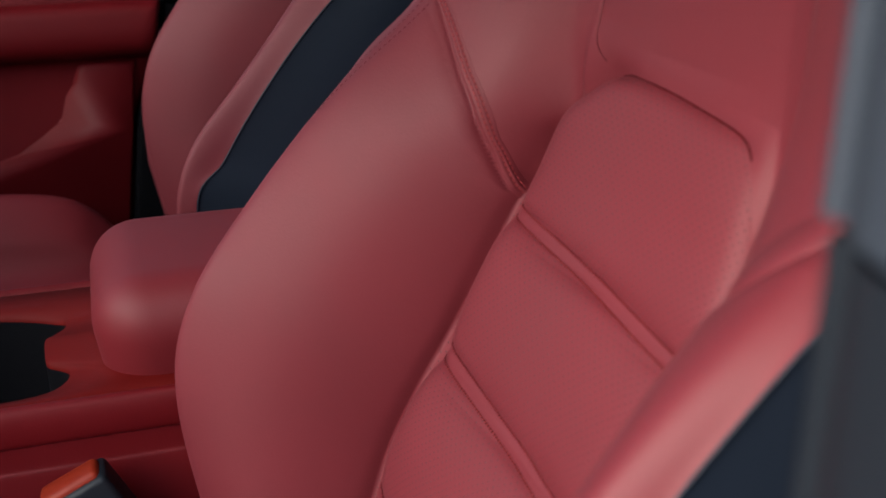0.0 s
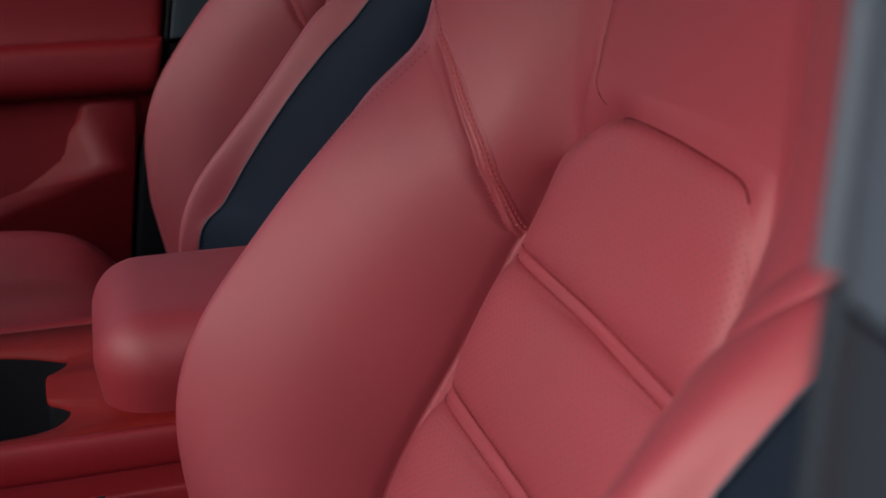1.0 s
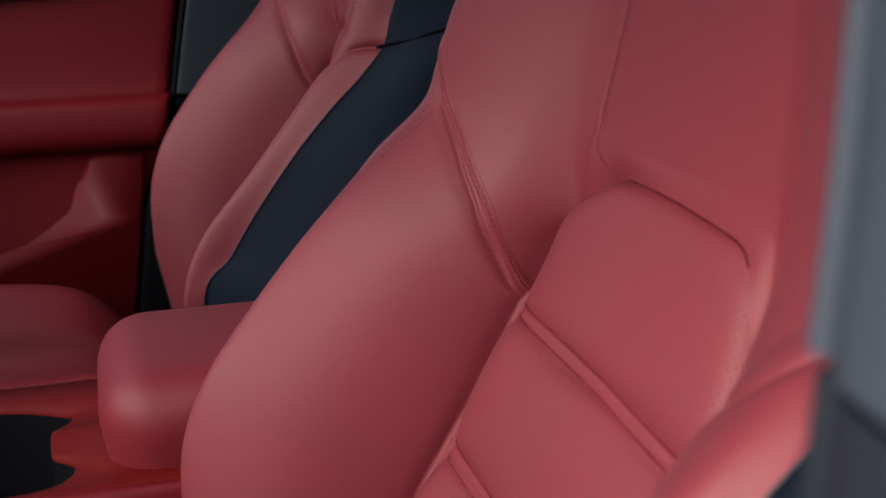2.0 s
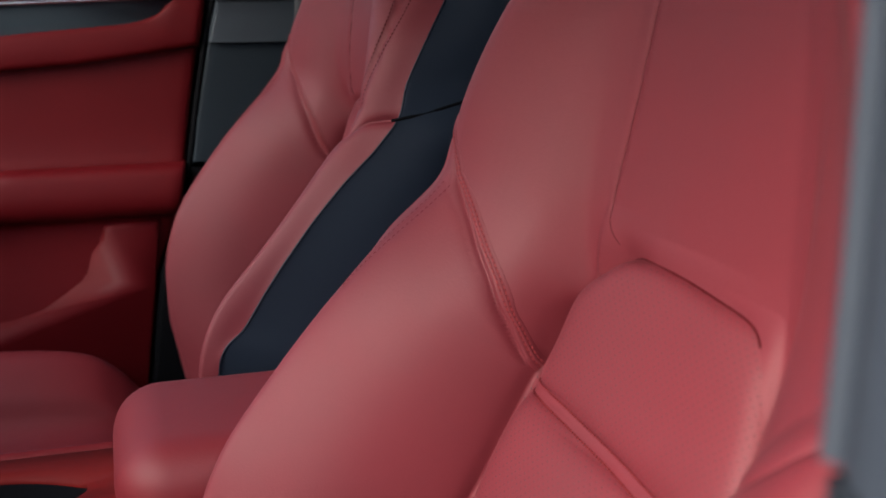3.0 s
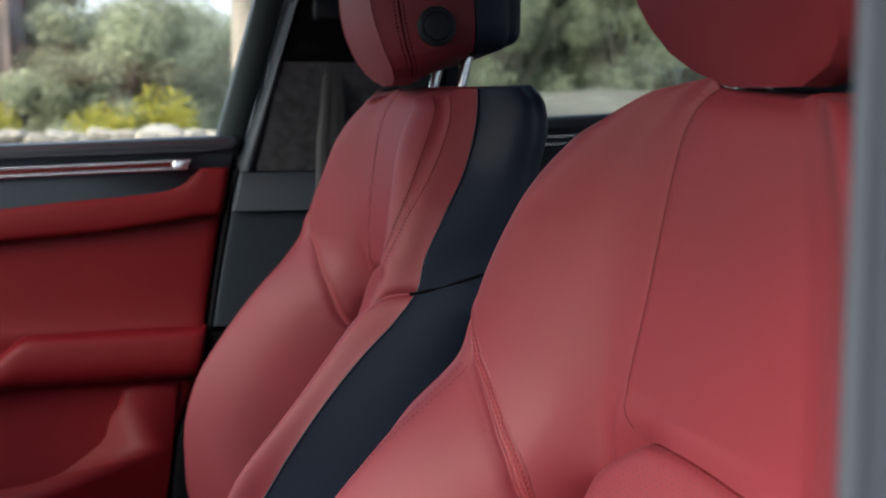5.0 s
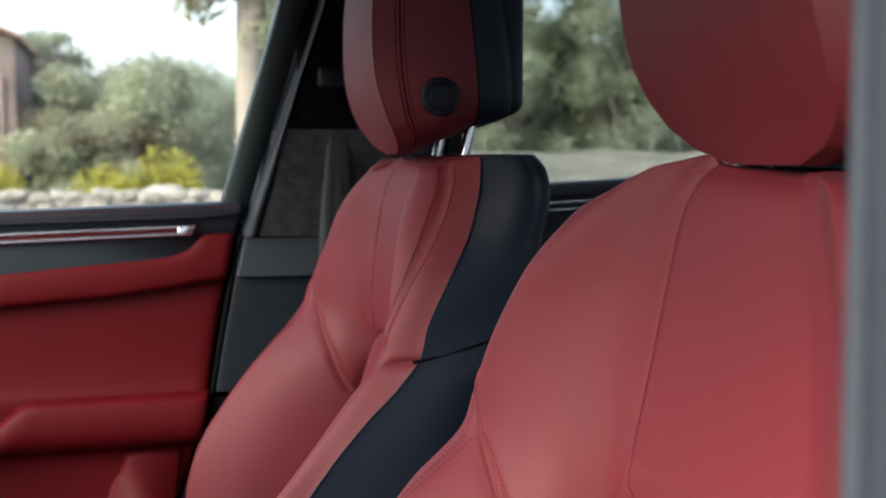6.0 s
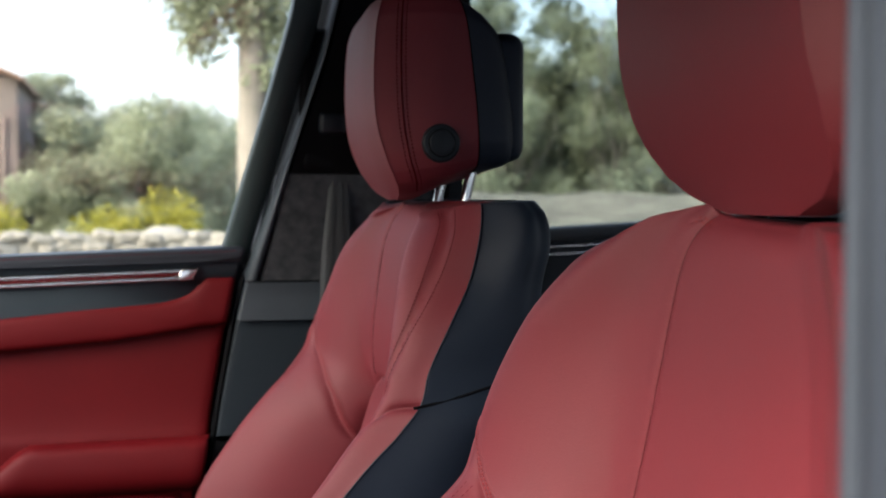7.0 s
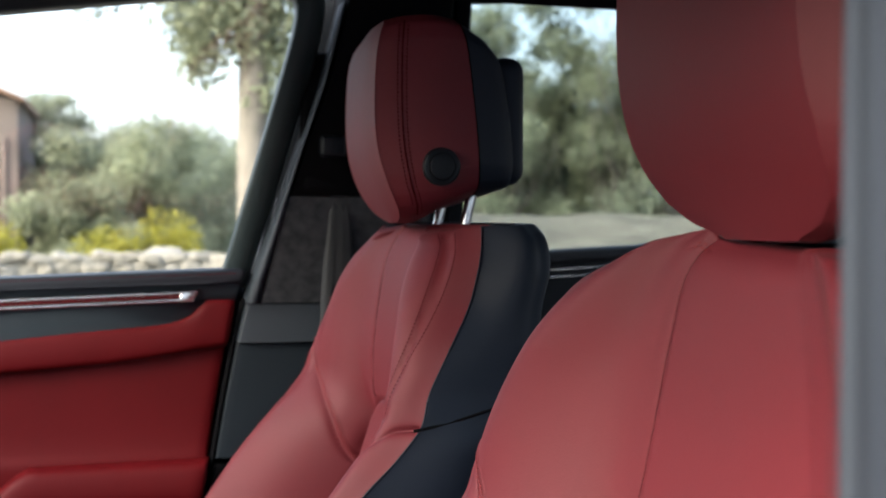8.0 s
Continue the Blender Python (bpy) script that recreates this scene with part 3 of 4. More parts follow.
    for x, lift in ((.17, -.10), (.10, -.085), (.05, -.055), (.015, -.015), (-.03, .012), (-.12, .026), (-.24, .03), (-.32, .01), (-.345, -.03), (-.35, -.08), (-.35, -.14)):
        c = [(x, yc - .25, .40), (x, yc - .252, .50 + lift * .3), (x, yc - .235, .59 + lift), (x, yc - .195, .618 + lift), (x, yc - .15, .580 + lift), (x, yc - .12, .545 + lift * .5), (x, yc, .54 + lift * .3)]
        rows.append(spline(c + [(x, 2 * yc - q[1], q[2]) for q in c[-2::-1]], 8))
    part("seat_cushion", sheet(turned(spline(np.array(rows).reshape(len(rows), -1), 6).reshape(-1, len(rows[0]), 3), yc)), RED_LIGHTENED, seat)
    part("seat_base", box((-.33, yc - .22, .30), (.25, yc + .22, .45), 0.02), BLACK_PLASTIC, seat)

    # Headrest on two posts.
    head = headrest(seat, yc, head_shift, head_label, skew, narrow, sag, drop)
    for o in (-0.062, 0.062):
        post = np.array([(.374 + head_shift * .13 + .02 * t, yc + o, 1.16 + .09 * t) for t in np.linspace(0, 1, 5)])
        part("post", tube(post, 0.0062, 16), CHROME, seat, "chrome headrest post")
        sleeve = part("post_sleeve", disc((.374 + head_shift * .13 + .004, yc + o, 1.1885), 0.0090, 0.008, "z", 0.002, 24), CHROME, seat, "chrome guide sleeve")
        part("sleeve_seat", disc((.374 + head_shift * .13 + .004, yc + o, 1.1800), 0.0165, 0.008, "z", 0.002, 24), BLACK_PLASTIC, sleeve)
    return seat


def headrest(seat, yc, dx, label, skew, narrow, sag, drop):
    """Padded head restraint: upright columns (x, z) from front edge to back, joined into front, flanks and back."""
    cols = [spline(c, 10) for c in (
        [(.304, 1.194), (.290, 1.215), (.277, 1.240), (.266, 1.275), (.262, 1.320), (.264, 1.378), (.269, 1.405), (.276, 1.421)],
        [(.322, 1.195), (.311, 1.218), (.301, 1.242), (.294, 1.278), (.291, 1.322), (.291, 1.380), (.293, 1.408), (.297, 1.426)],
        [(.350, 1.208), (.345, 1.225), (.339, 1.247), (.335, 1.280), (.333, 1.322), (.331, 1.382), (.329, 1.410), (.328, 1.428)],
        [(.385, 1.222), (.383, 1.236), (.381, 1.254), (.379, 1.284), (.375, 1.323), (.368, 1.380), (.362, 1.408), (.357, 1.424)],
        [(.417, 1.230), (.423, 1.238), (.425, 1.254), (.424, 1.284), (.420, 1.322), (.410, 1.374), (.397, 1.396), (.383, 1.411)])]
    t = np.linspace(0, 1, len(cols[0]))
    for c in cols:
        c[:, 1] -= drop * np.maximum(0, 1 - t / 0.2) ** 2
    shrink = np.interp(t, [0, .05, .12, .2, .32, .8, .92, 1], [.36, .68, .865, .945, 1.0, 1.0, .96, .86])
    width = (.112, .119, .124, .121, .104)
    at = lambda k, i, sgn: (cols[k][i][0] + dx + (skew if k == 0 and sgn > 0 else 0.0), yc + sgn * (width[k] - (narrow if k == 0 and sgn < 0 else 0.0)) * shrink[i], cols[k][i][1])
    front, flank, rear = [], {1: [], -1: []}, []
    for i in range(len(t)):
        c, z = cols[0][i]
        front.append(spline([at(0, i, 1), (c + dx - .002 + skew * .75, yc + .055 * shrink[i], z), (c + dx - .003 + skew * .4, yc, z), (c + dx - .002, yc - .055 * shrink[i], z), at(0, i, -1)], 6))
        for sgn in (1, -1):
            flank[sgn].append(spline([at(0, i, sgn), at(1, i, sgn), at(2, i, sgn), at(3, i, sgn)], 8))
        b, zb = cols[4][i]
        rear.append(spline([at(3, i, 1), at(4, i, 1), (b + dx + .008, yc + .05 * shrink[i], zb), (b + dx + .010, yc, zb), (b + dx + .008, yc - .05 * shrink[i], zb), at(4, i, -1), at(3, i, -1)], 6))
    head = part("headrest", sheet(np.array(front)), RED, seat, label)
    for sgn in (1, -1):
        part("headrest_side", sheet(np.array(flank[sgn])), RED, head)
        edge = np.array([at(0, i, sgn) for i in range(len(t))])
        if not narrow:
            part("edge_piping", tube(edge, 0.0008), RED, head)
    part("headrest_back", sheet(np.array(rear)), BLACK, head, "black leather back of the headrest")
    for k, name, mat in ((0, "headrest_bottom", RED), (-1, "headrest_top", BLACK)):
        ring = np.vstack([front[k], flank[-1][k][1:], rear[k][::-1][1:], flank[1][k][::-1][1:-1]])
        mid = ring.mean(0)
        lift = np.array([0, 0, -sag if k == 0 else 0.004])
        part(name, sheet(np.array([ring] + [ring * (1 - f) + mid * f + lift * math.sin(f * math.pi / 2) for f in (.12, .3, .55, .8, .98)]), True), mat, head)
    part("back_pad", box((.402 + dx, yc - .100, 1.238 - 6 * drop), (.445 + dx, yc + .100, 1.387), 0.018, 5), BLACK, head)
    # Double seams and the round button on the flanks.
    for sgn in (-1, 1):
        n = np.repeat([[0, sgn, 0]], len(t) - 8, 0)
        line = np.array([at(1, i, sgn) for i in range(4, len(t) - 4)]) + [0, sgn * .0003, 0]
        part("seam_thread", tube(line, 0.0008), THREAD, head)
        for o in (-.0050, .0050):
            part("stitching", stitch_row(line + [o, sgn * (.0008 if o > 0 else -.0006), 0], n), THREAD, head)
        line = np.array([at(3, i, sgn) for i in range(len(t))])
        part("seam_thread", tube(line, 0.0010), RUBBER, head)
        n = np.repeat([[0, sgn, 0]], len(t) - 8, 0)
        line = np.array([at(4, i, sgn) for i in range(4, len(t) - 4)]) + [-.010, sgn * .0045, 0]
        part("stitching", stitch_row(line, n), GREY_TRIM, head)
    button = part("button", disc((.3345 + dx, yc - .1250, 1.257), .0215, .010, "y", .003, 48), BLACK_PLASTIC, head, "round black release button")
    part("button_cap", disc((.3345 + dx, yc - .1302, 1.257), .0142, .0030, "y", .001, 48), BLACK_PLASTIC, button)
    ring = [(.3345 + dx + .0150 * math.cos(a), yc - .1302, 1.257 + .0150 * math.sin(a)) for a in np.linspace(0, 2 * math.pi, 41)]
    part("button_ring", tube(ring, .0006, 6), RUBBER, button)
    return head


car_seat(0.58, 0.048, 0.0, 44, 28, SEAM, REAR, "red leather front seat with perforated backrest and black sides", "red leather headrest on chrome posts", 0.0, 0.016, 0.010, 0.0065, dip=0.009)
car_seat(1.34, 0.0, 0.09, 20, 14, SEAM_SQUARE, REAR_SQUARE, "red leather front seat with black side, beside the far door", "red leather headrest with black back and round button", 0.009, crease=CREASE_HIGH, fwd=1.3, dip=0.002)

# ---- car body ----
MID = 0.96  # the car's middle line


def wall_y(z):
    """The inner side of the cabin: upright below the belt line, leaning in above it."""
    return 0.745 - max(0.0, z - 1.06) * 0.28


def side_y(side, z, inset=0.0):
    return MID + side * (wall_y(z) - inset)


DOOR_EDGE = [(.015, .35), (.040, .51), (.062, .675), (.100, .78), (.124, .925), (.150, 1.075), (.165, 1.12)]


def edge_x(z):
    return float(np.interp(z, [q[1] for q in DOOR_EDGE], [q[0] for q in DOOR_EDGE]))


def door_band(name, profile, mat, parent, x0=-0.95, gap=0.0, label="", steps=6, ends=None, fall=0.0):
    """A stretch of door lining: a profile of (z, how far it stands into the cabin) swept from x0 to the door's rear edge."""
    pr = spline(profile, steps)
    rows = []
    for z, d in pr:
        x1 = edge_x(z) - gap if ends is None else ends(z) - gap
        xs = np.concatenate([np.linspace(x0, x1 - .02, 60), [x1 - .008, x1 - .002, x1]])
        dd = np.concatenate([np.full(60, d), [d - .001, d - .004, d - .012]])
        zz = z + np.clip(xs - x1, -.5, 0) * float(np.interp(z, [.84, .90, .975, 1.04], [0, .04, .10, .10]))
        zz = zz - fall * np.clip(-.145 - xs, 0, .06) * (z - .766) / .08
        rows.append(np.stack([xs, MID + wall_y(1.0) - dd, zz], 1))
    return part(name, sheet(np.array(rows)), mat, parent, label)


far_door = thing("door_1", (-0.3, 1.72, 0.45), "closed front door lined in red leather with chrome strip", "car door", kind="structure")
def inlay_foot(x):
    """The lower edge of the dark inlay, which ends in a curve."""
    return np.interp(x, [-.95, -.178, -.079, .010, .039, .060, .074, .085, .093, .099, .104, .20], [.956, 1.026, 1.035, 1.0415, 1.044, 1.0475, 1.0520, 1.0585, 1.0665, 1.0755, 1.0800, 1.0815])


def lining_crease(x):
    return np.interp(x, [-.95, -.178, -.025, .128, .20], [.928, .977, .987, 1.006, 1.014])


rows = []
for t in np.concatenate([np.linspace(0, .6, 12), np.linspace(.62, .97, 44), [.978, .985, .991, .996, 1.0]]):
    x = -.95 + t * (edge_x(1.045) + .95)
    a, b = inlay_foot(x), lining_crease(x)
    col = []
    for q, d in ((0.0, .012), (.05, .017), (.2, .0205), (.5, .0225), (.8, .0215), (.92, .018), (.97, .012), (1.0, .003)):
        z = a + (b - a) * q
        over = .006 * max(0.0, (t - .993) / .007) ** 2
        col.append((x + (edge_x(z) - edge_x(1.045)) * t ** 6, MID + wall_y(1.0) - d + over, z))
    rows.append(spline(col, 4))
part("upper_lining", sheet(np.array(rows)), RED_DOOR, far_door, "padded red leather band under the inlay")
door_band("centre_lining", [(1.014, .004), (1.004, .000), (.970, .000), (.900, .002), (.865, .006), (.842, .012), (.80, .010), (.768, .010)], RED_DOOR, far_door)
door_band("armrest", [(.846, .010), (.845, .024), (.841, .036), (.830, .043), (.805, .046), (.785, .041), (.772, .028), (.766, .010)], RED_DOOR, far_door, label="red padded door armrest", fall=.85)
door_band("lower_lining", [(.770, .014), (.755, .006), (.70, .004), (.62, .008), (.55, .012), (.45, .016), (.36, .012)], RED_DOOR, far_door)
# Dark inlay that ends in a curve, chrome strip on it, and the sill under the glass.
xs = np.concatenate([[-.95, -.5], np.linspace(-.178, .104, 40), [.150]])
inlay = [(x, float(inlay_foot(x)) - .004) for x in xs] + [(.161, 1.110), (-.18, 1.100), (-.95, 1.072)]
part("inlay", prism(inlay, 1.690, 1.712), DOOR_INLAY, far_door, "dark grey door inlay")
strip = part("chrome_strip", prism([(-.95, 1.0445), (.088, 1.0760), (.099, 1.0940), (-.95, 1.0635)], 1.686, 1.700, .0015), RED_DOOR, far_door, "pair of chrome lines with a red line between")
for z0, z1 in ((1.0478, 1.0798), (1.0598, 1.0905)):
    part("chrome_line", tube([(-.95 + 1.04 * t, 1.686, z0 + (z1 - z0) * t) for t in np.linspace(0, 1, 14)], .0038, 12), CHROME, strip)
part("strip_end", prism([(.066, 1.0755), (.087, 1.0762), (.098, 1.0935), (.072, 1.0930)], 1.6815, 1.690, .003), CHROME, strip, "bright chrome end cap")
part("window_sill", prism([(-.95, 1.070), (-.174, 1.0975), (.100, 1.1035), (.158, 1.1040), (.166, 1.119), (.157, 1.125), (-.174, 1.114), (-.95, 1.085)], 1.676, 1.745, .007), SILL, far_door, "dark leather window sill")
part("sill_thread", tube([(-.95, 1.6765, 1.0815), (-.174, 1.6765, 1.1095), (.150, 1.6765, 1.1180)], .0007), THREAD_MID, far_door)
# Pocket.
part("door_pocket", prism([(-.70, .575), (-.14, .618), (-.10, .630), (-.066, .652), (-.040, .683), (-.021, .715), (-.017, .738), (-.010, .755), (.0, .760), (.070, .762), (.055, .66), (.03, .42), (-.70, .40)], 1.689, 1.73, .009), RED_DOOR, far_door)
part("door_skin", prism([(-.95, .35), (.02, .35), (.11, .80), (.17, 1.11), (-.95, 1.08)], 1.745, 1.80, .0), BLACK_PLASTIC, far_door)


def glass_material(name, tint):
    m = bpy.data.materials.new(name)
    m.use_nodes = True
    nt = m.node_tree
    out = nt.nodes["Material Output"]
    clear, gloss, mix = nt.nodes.new("ShaderNodeBsdfTransparent"), nt.nodes.new("ShaderNodeBsdfGlossy"), nt.nodes.new("ShaderNodeMixShader")
    clear.inputs[0].default_value = tint
    gloss.inputs["Roughness"].default_value = 0.02
    mix.inputs[0].default_value = 0.05
    nt.links.new(clear.outputs[0], mix.inputs[1])
    nt.links.new(gloss.outputs[0], mix.inputs[2])
    nt.links.new(mix.outputs[0], out.inputs[0])
    return m


GLASS = glass_material("window_glass", (0.95, 0.97, 0.96, 1))
DARK_GLASS = glass_material("tinted_window_glass", (0.60, 0.65, 0.64, 1))


def tilted(outline, side, inset, thick):
    """A plate whose outline in x and z follows the leaning cabin side."""
    bm = bmesh.new()
    a = [bm.verts.new((x, side_y(side, z, inset), z)) for x, z in outline]
    b = [bm.verts.new((x, side_y(side, z, inset - thick), z)) for x, z in outline]
    n = len(outline)
    bm.faces.new(a), bm.faces.new(b[::-1])
    for i in range(n):
        bm.faces.new((a[i], b[i], b[(i + 1) % n], a[(i + 1) % n]))
    return bm


def frame_bar(points, side, inset, width, thick, lean=0.0):
    """A bar along points (x, z) on the cabin side."""
    p = np.array(points, float)
    t = np.gradient(p, axis=0)
    t /= np.linalg.norm(t, axis=1)[:, None]
    nrm = np.stack([-t[:, 1], t[:, 0]], 1)
    rows = []
    for q, n in zip(p, nrm):
        ring = []
        for a, d in ((-.5, 0), (-.42, .006), (.42, .006), (.5, 0), (.5, -thick), (-.5, -thick)):
            x, z = q + n * a * width
            ring.append((x, side_y(side, z, inset + d), z))
        rows.append(ring)
    return sheet(np.array(rows), True)


pane = [(-.95, 1.06), (-.95, 1.30), (-.6, 1.42), (-.18, 1.475), (.02, 1.505), (.20, 1.525), (.232, 1.515), (.234, 1.48), (.218, 1.393), (.138, 1.11)]
p = part("window_pane", tilted(pane, 1, -.035, .004), GLASS, far_door, smooth=False)
p.visible_shadow = False
bar = spline([(.148, 1.10), (.190, 1.25), (.228, 1.393), (.246, 1.47), (.245, 1.51), (.222, 1.532), (.17, 1.533), (.02, 1.515), (-.18, 1.488), (-.6, 1.43), (-.95, 1.30)], 8)
part("window_frame", frame_bar(bar, 1, -.012, .040, .03), FRAME, far_door, "black window frame")


def pillar(side, label):
    """Middle roof post: fabric above, grey trim at the belt line, black trim below."""
    y = lambda z, i=0.0: side_y(side, z, i)
    post = thing("roof_pillar", (.25, y(1.0), 0.40), label, "car pillar", "roof pillars", "structure")
    back_x = lambda z: float(np.interp(z, [.40, .80, 1.015, 1.25, 1.5], [.44, .43, .43, .44, .45]))

    def skin(name, z0, z1, x_front, x_back, depth, mat, n=14, text=""):
        rows = []
        for z in np.linspace(z0, z1, n):
            a, b = x_front(z), x_back(z)
            c = [(a, y(z, -.09), z), (a - .002, y(z, -.03), z), (a + .004, y(z, depth - .010), z), (a + .016, y(z, depth), z), ((a + b) / 2, y(z, depth + .006), z), (b - .016, y(z, depth), z), (b, y(z, depth - .02), z), (b + .004, y(z, -.09), z)]
            rows.append(spline(c, 5))
        return part(name, sheet(np.array(rows)), mat, post, text)

    core = [(-.0, .35), (.06, .70), (.13, 1.0), (.175, 1.1), (.25, 1.40), (.285, 1.56), (.50, 1.56), (.49, .35)]
    part("pillar_core", tilted(core, side, -.075, .03), BLACK_PLASTIC, post, smooth=False)
    front = lambda z: float(np.interp(z, [.35, .51, .675, .78, .925, 1.015, 1.075, 1.231, 1.393, 1.5], [.021, .044, .066, .104, .128, .145, .159, .212, .262, .285]))
    if side < 0:
        near = lambda z: float(np.interp(z, [.35, 1.05, 1.25, 1.5], [.143, .143, .181, .233]))
        skin("upper_trim", 1.054, 1.53, near, back_x, .0, GREY_LIGHT, text="light grey pillar trim")
        skin("lower_trim", .38, 1.052, near, back_x, -.004, BLACK_PLASTIC, text="black lower pillar trim")
        return post
    skin("upper_trim", 1.232, 1.53, lambda z: front(z) + .006, back_x, .026, TRIM_BLACK, text="black upper pillar trim")
    wide = lambda z: float(np.interp(z, [1.074, 1.15, 1.231, 1.30, 1.5], [.030, .021, .010, .007, .006]))
    rows = []
    for z in np.linspace(1.074, 1.50, 24):
        rows.append([(front(z) + .001 + wide(z) * .5 * (1 - math.cos(a)), y(z, -.01 + .040 * math.sin(a)), z) for a in np.linspace(0, math.pi, 13)])
    part("front_trim", sheet(np.array(rows)), GREY_TRIM, post, "smooth grey edge of the pillar")
    skin("fabric_cover", 1.074, 1.230, lambda z: front(z) + wide(z) - .006, back_x, .027, FABRIC, text="dark fabric pillar cover")
    skin("belt_trim", 1.016, 1.072, lambda z: front(z) + .004, back_x, .033, GREY_TRIM, 6, "grey pillar trim")
    skin("lower_trim", .845, 1.013, lambda z: front(z) + .004, back_x, .020, INLAY, text="black lower pillar trim")
    skin("foot_trim", .38, .838, lambda z: front(z) + .002, back_x, .026, TRIM_BLACK, text="black trim at the pillar's foot")
    seal = [(front(z) + .002, y(z, .010), z) for z in np.linspace(.40, 1.08, 30)]
    part("door_seal", tube(seal, .004, 10), RUBBER, post)
    return post


pillar(1, "dark pillar between the far doors")
pillar(-1, "grey pillar trim beside the near seat")

# Seat belt on the far pillar.
belt = thing("seat_belt", (.32, 1.66, 1.0), "grey seat belt hanging from its black guide", "seat belt")
web = spline([(.296, 1.662, 1.262), (.296, 1.632, 1.228), (.295, 1.626, 1.17), (.294, 1.632, 1.08), (.298, 1.64, .95), (.31, 1.65, .70)], 8)
fan = np.interp(web[:, 2], [1.04, 1.13, 1.20, 1.25], [1.1, .95, .70, .45])[:, None]
part("webbing", sheet(np.array([web + fan * [a, b, 0] for a, b in ((-.024, .008), (-.017, -.004), (-.009, .005), (-.001, -.004), (.007, .005), (.015, -.002), (.024, .009))])), BELT, belt)
part("belt_guide", box((.262, 1.598, 1.286), (.300, 1.622, 1.318), .007, 3), BLACK_PLASTIC, belt, "black belt guide")
part("belt_slot", box((.238, 1.622, 1.236), (.345, 1.652, 1.44), .012, 3), RUBBER, belt, "black slot for the belt")

# Far rear door: sill, strip, lining and glass.
rear_door = thing("door_2", (.9, 1.72, .45), "closed rear door with black lining and chrome strip", "car door", kind="structure")
part("door_lining", prism([(.45, .40), (1.35, .40), (1.45, 1.185), (.45, 1.135)], 1.705, 1.77, .01), BLACK_PLASTIC, rear_door)
part("rear_pillar", tilted([(1.0, 1.13), (1.62, 1.16), (1.62, 1.56), (1.03, 1.56)], 1, -.02, .05), BLACK_PLASTIC, rear_door, smooth=False)
part("window_sill", prism([(.45, 1.116), (1.5, 1.172), (1.5, 1.192), (.45, 1.138)], 1.690, 1.76, .008), SILL, rear_door)
for o in (0.0, -.012):
    part("chrome_strip", prism([(.45, 1.107 + o), (1.5, 1.157 + o), (1.5, 1.1592 + o), (.45, 1.1092 + o)], 1.700, 1.712, .0005), CHROME, rear_door, "polished chrome strip")
p = part("window_pane", tilted([(.45, 1.12), (1.5, 1.16), (1.5, 1.40), (1.30, 1.49), (.9, 1.53), (.45, 1.53)], 1, -.035, .0), DARK_GLASS, rear_door, smooth=False)
p.visible_shadow = False
part("window_frame", frame_bar(spline([(.46, 1.13), (.465, 1.3), (.47, 1.50), (.50, 1.530), (.9, 1.543), (1.3, 1.505), (1.5, 1.41)], 8), 1, -.012, .024, .03), RUBBER, rear_door)

# ---- cabin shell ----
def shell_part(name, shape, mat, label=""):
    return tagged(part(name, shape, mat, None, label), label, "car body", kind="structure")


HEADLINER = material("headliner", (0.006, 0.006, 0.007), 0.95, spec=0.1, grain=0.0006, grain_size=1500)
rows = []
for x in np.linspace(-.50, 1.9, 22):
    top = 1.60 - .16 * max(0, (-.05 - x) / .6) ** 2 - .10 * max(0, (x - .9) / 1.0) ** 2
    half = [(.0, top), (.35, top - .008), (.52, top - .03), (.60, top - .065), (.625, top - .085)]
    # Near-side rail, out of view, added to shade the near seat from high sky.
    rail = [(.78, top - .14), (.71, top - .105)]
    rows.append(spline([(x, MID - a, b) for a, b in rail + half[::-1]] + [(x, MID + a, b) for a, b in half[1:]], 4))
shell_part("roof_lining", sheet(np.array(rows)), HEADLINER, "dark fabric roof lining")
shell_part("roof_panel", sheet(np.array([r + [0, 0, .045] for r in rows])), BLACK_PLASTIC, "dark roof skin")
# Windscreen out of view, tinted darker than real glass to dim light from ahead.
SCREEN_GLASS = glass_material("windscreen_glass", (0.39, 0.42, 0.45, 1))
rows = []
for t in np.linspace(0, 1, 9):
    x, z, half = -1.06 + .56 * t, .95 + .56 * t - .03 * math.sin(math.pi * t), .76 - .14 * t
    rows.append([(x - .10 * (1 - a * a), MID + half * a, z) for a in np.linspace(-1, 1, 17)])
shell_part("windscreen", sheet(np.array(rows)), SCREEN_GLASS, "curved green-tinted windscreen")
shell_part("cabin_floor", box((-1.35, .12, .30), (1.6, 1.80, .34), .0), CARPET, "black carpet on the cabin floor")
# Dashboard is unseen; its top is set high to shade the lower backrests.
shell_part("dashboard", box((-1.35, .18, .34), (-.74, 1.74, 1.02), .07, 4), BLACK_PLASTIC, "black dashboard")
shell_part("rear_bulkhead", box((1.55, .18, .34), (1.62, 1.74, 1.15), .02), BLACK_PLASTIC, "black rear wall")
shell_part("near_rear_wall", box((.46, .12, .34), (1.55, .20, 1.14), .01), BLACK_PLASTIC, "black lining of the near rear door")

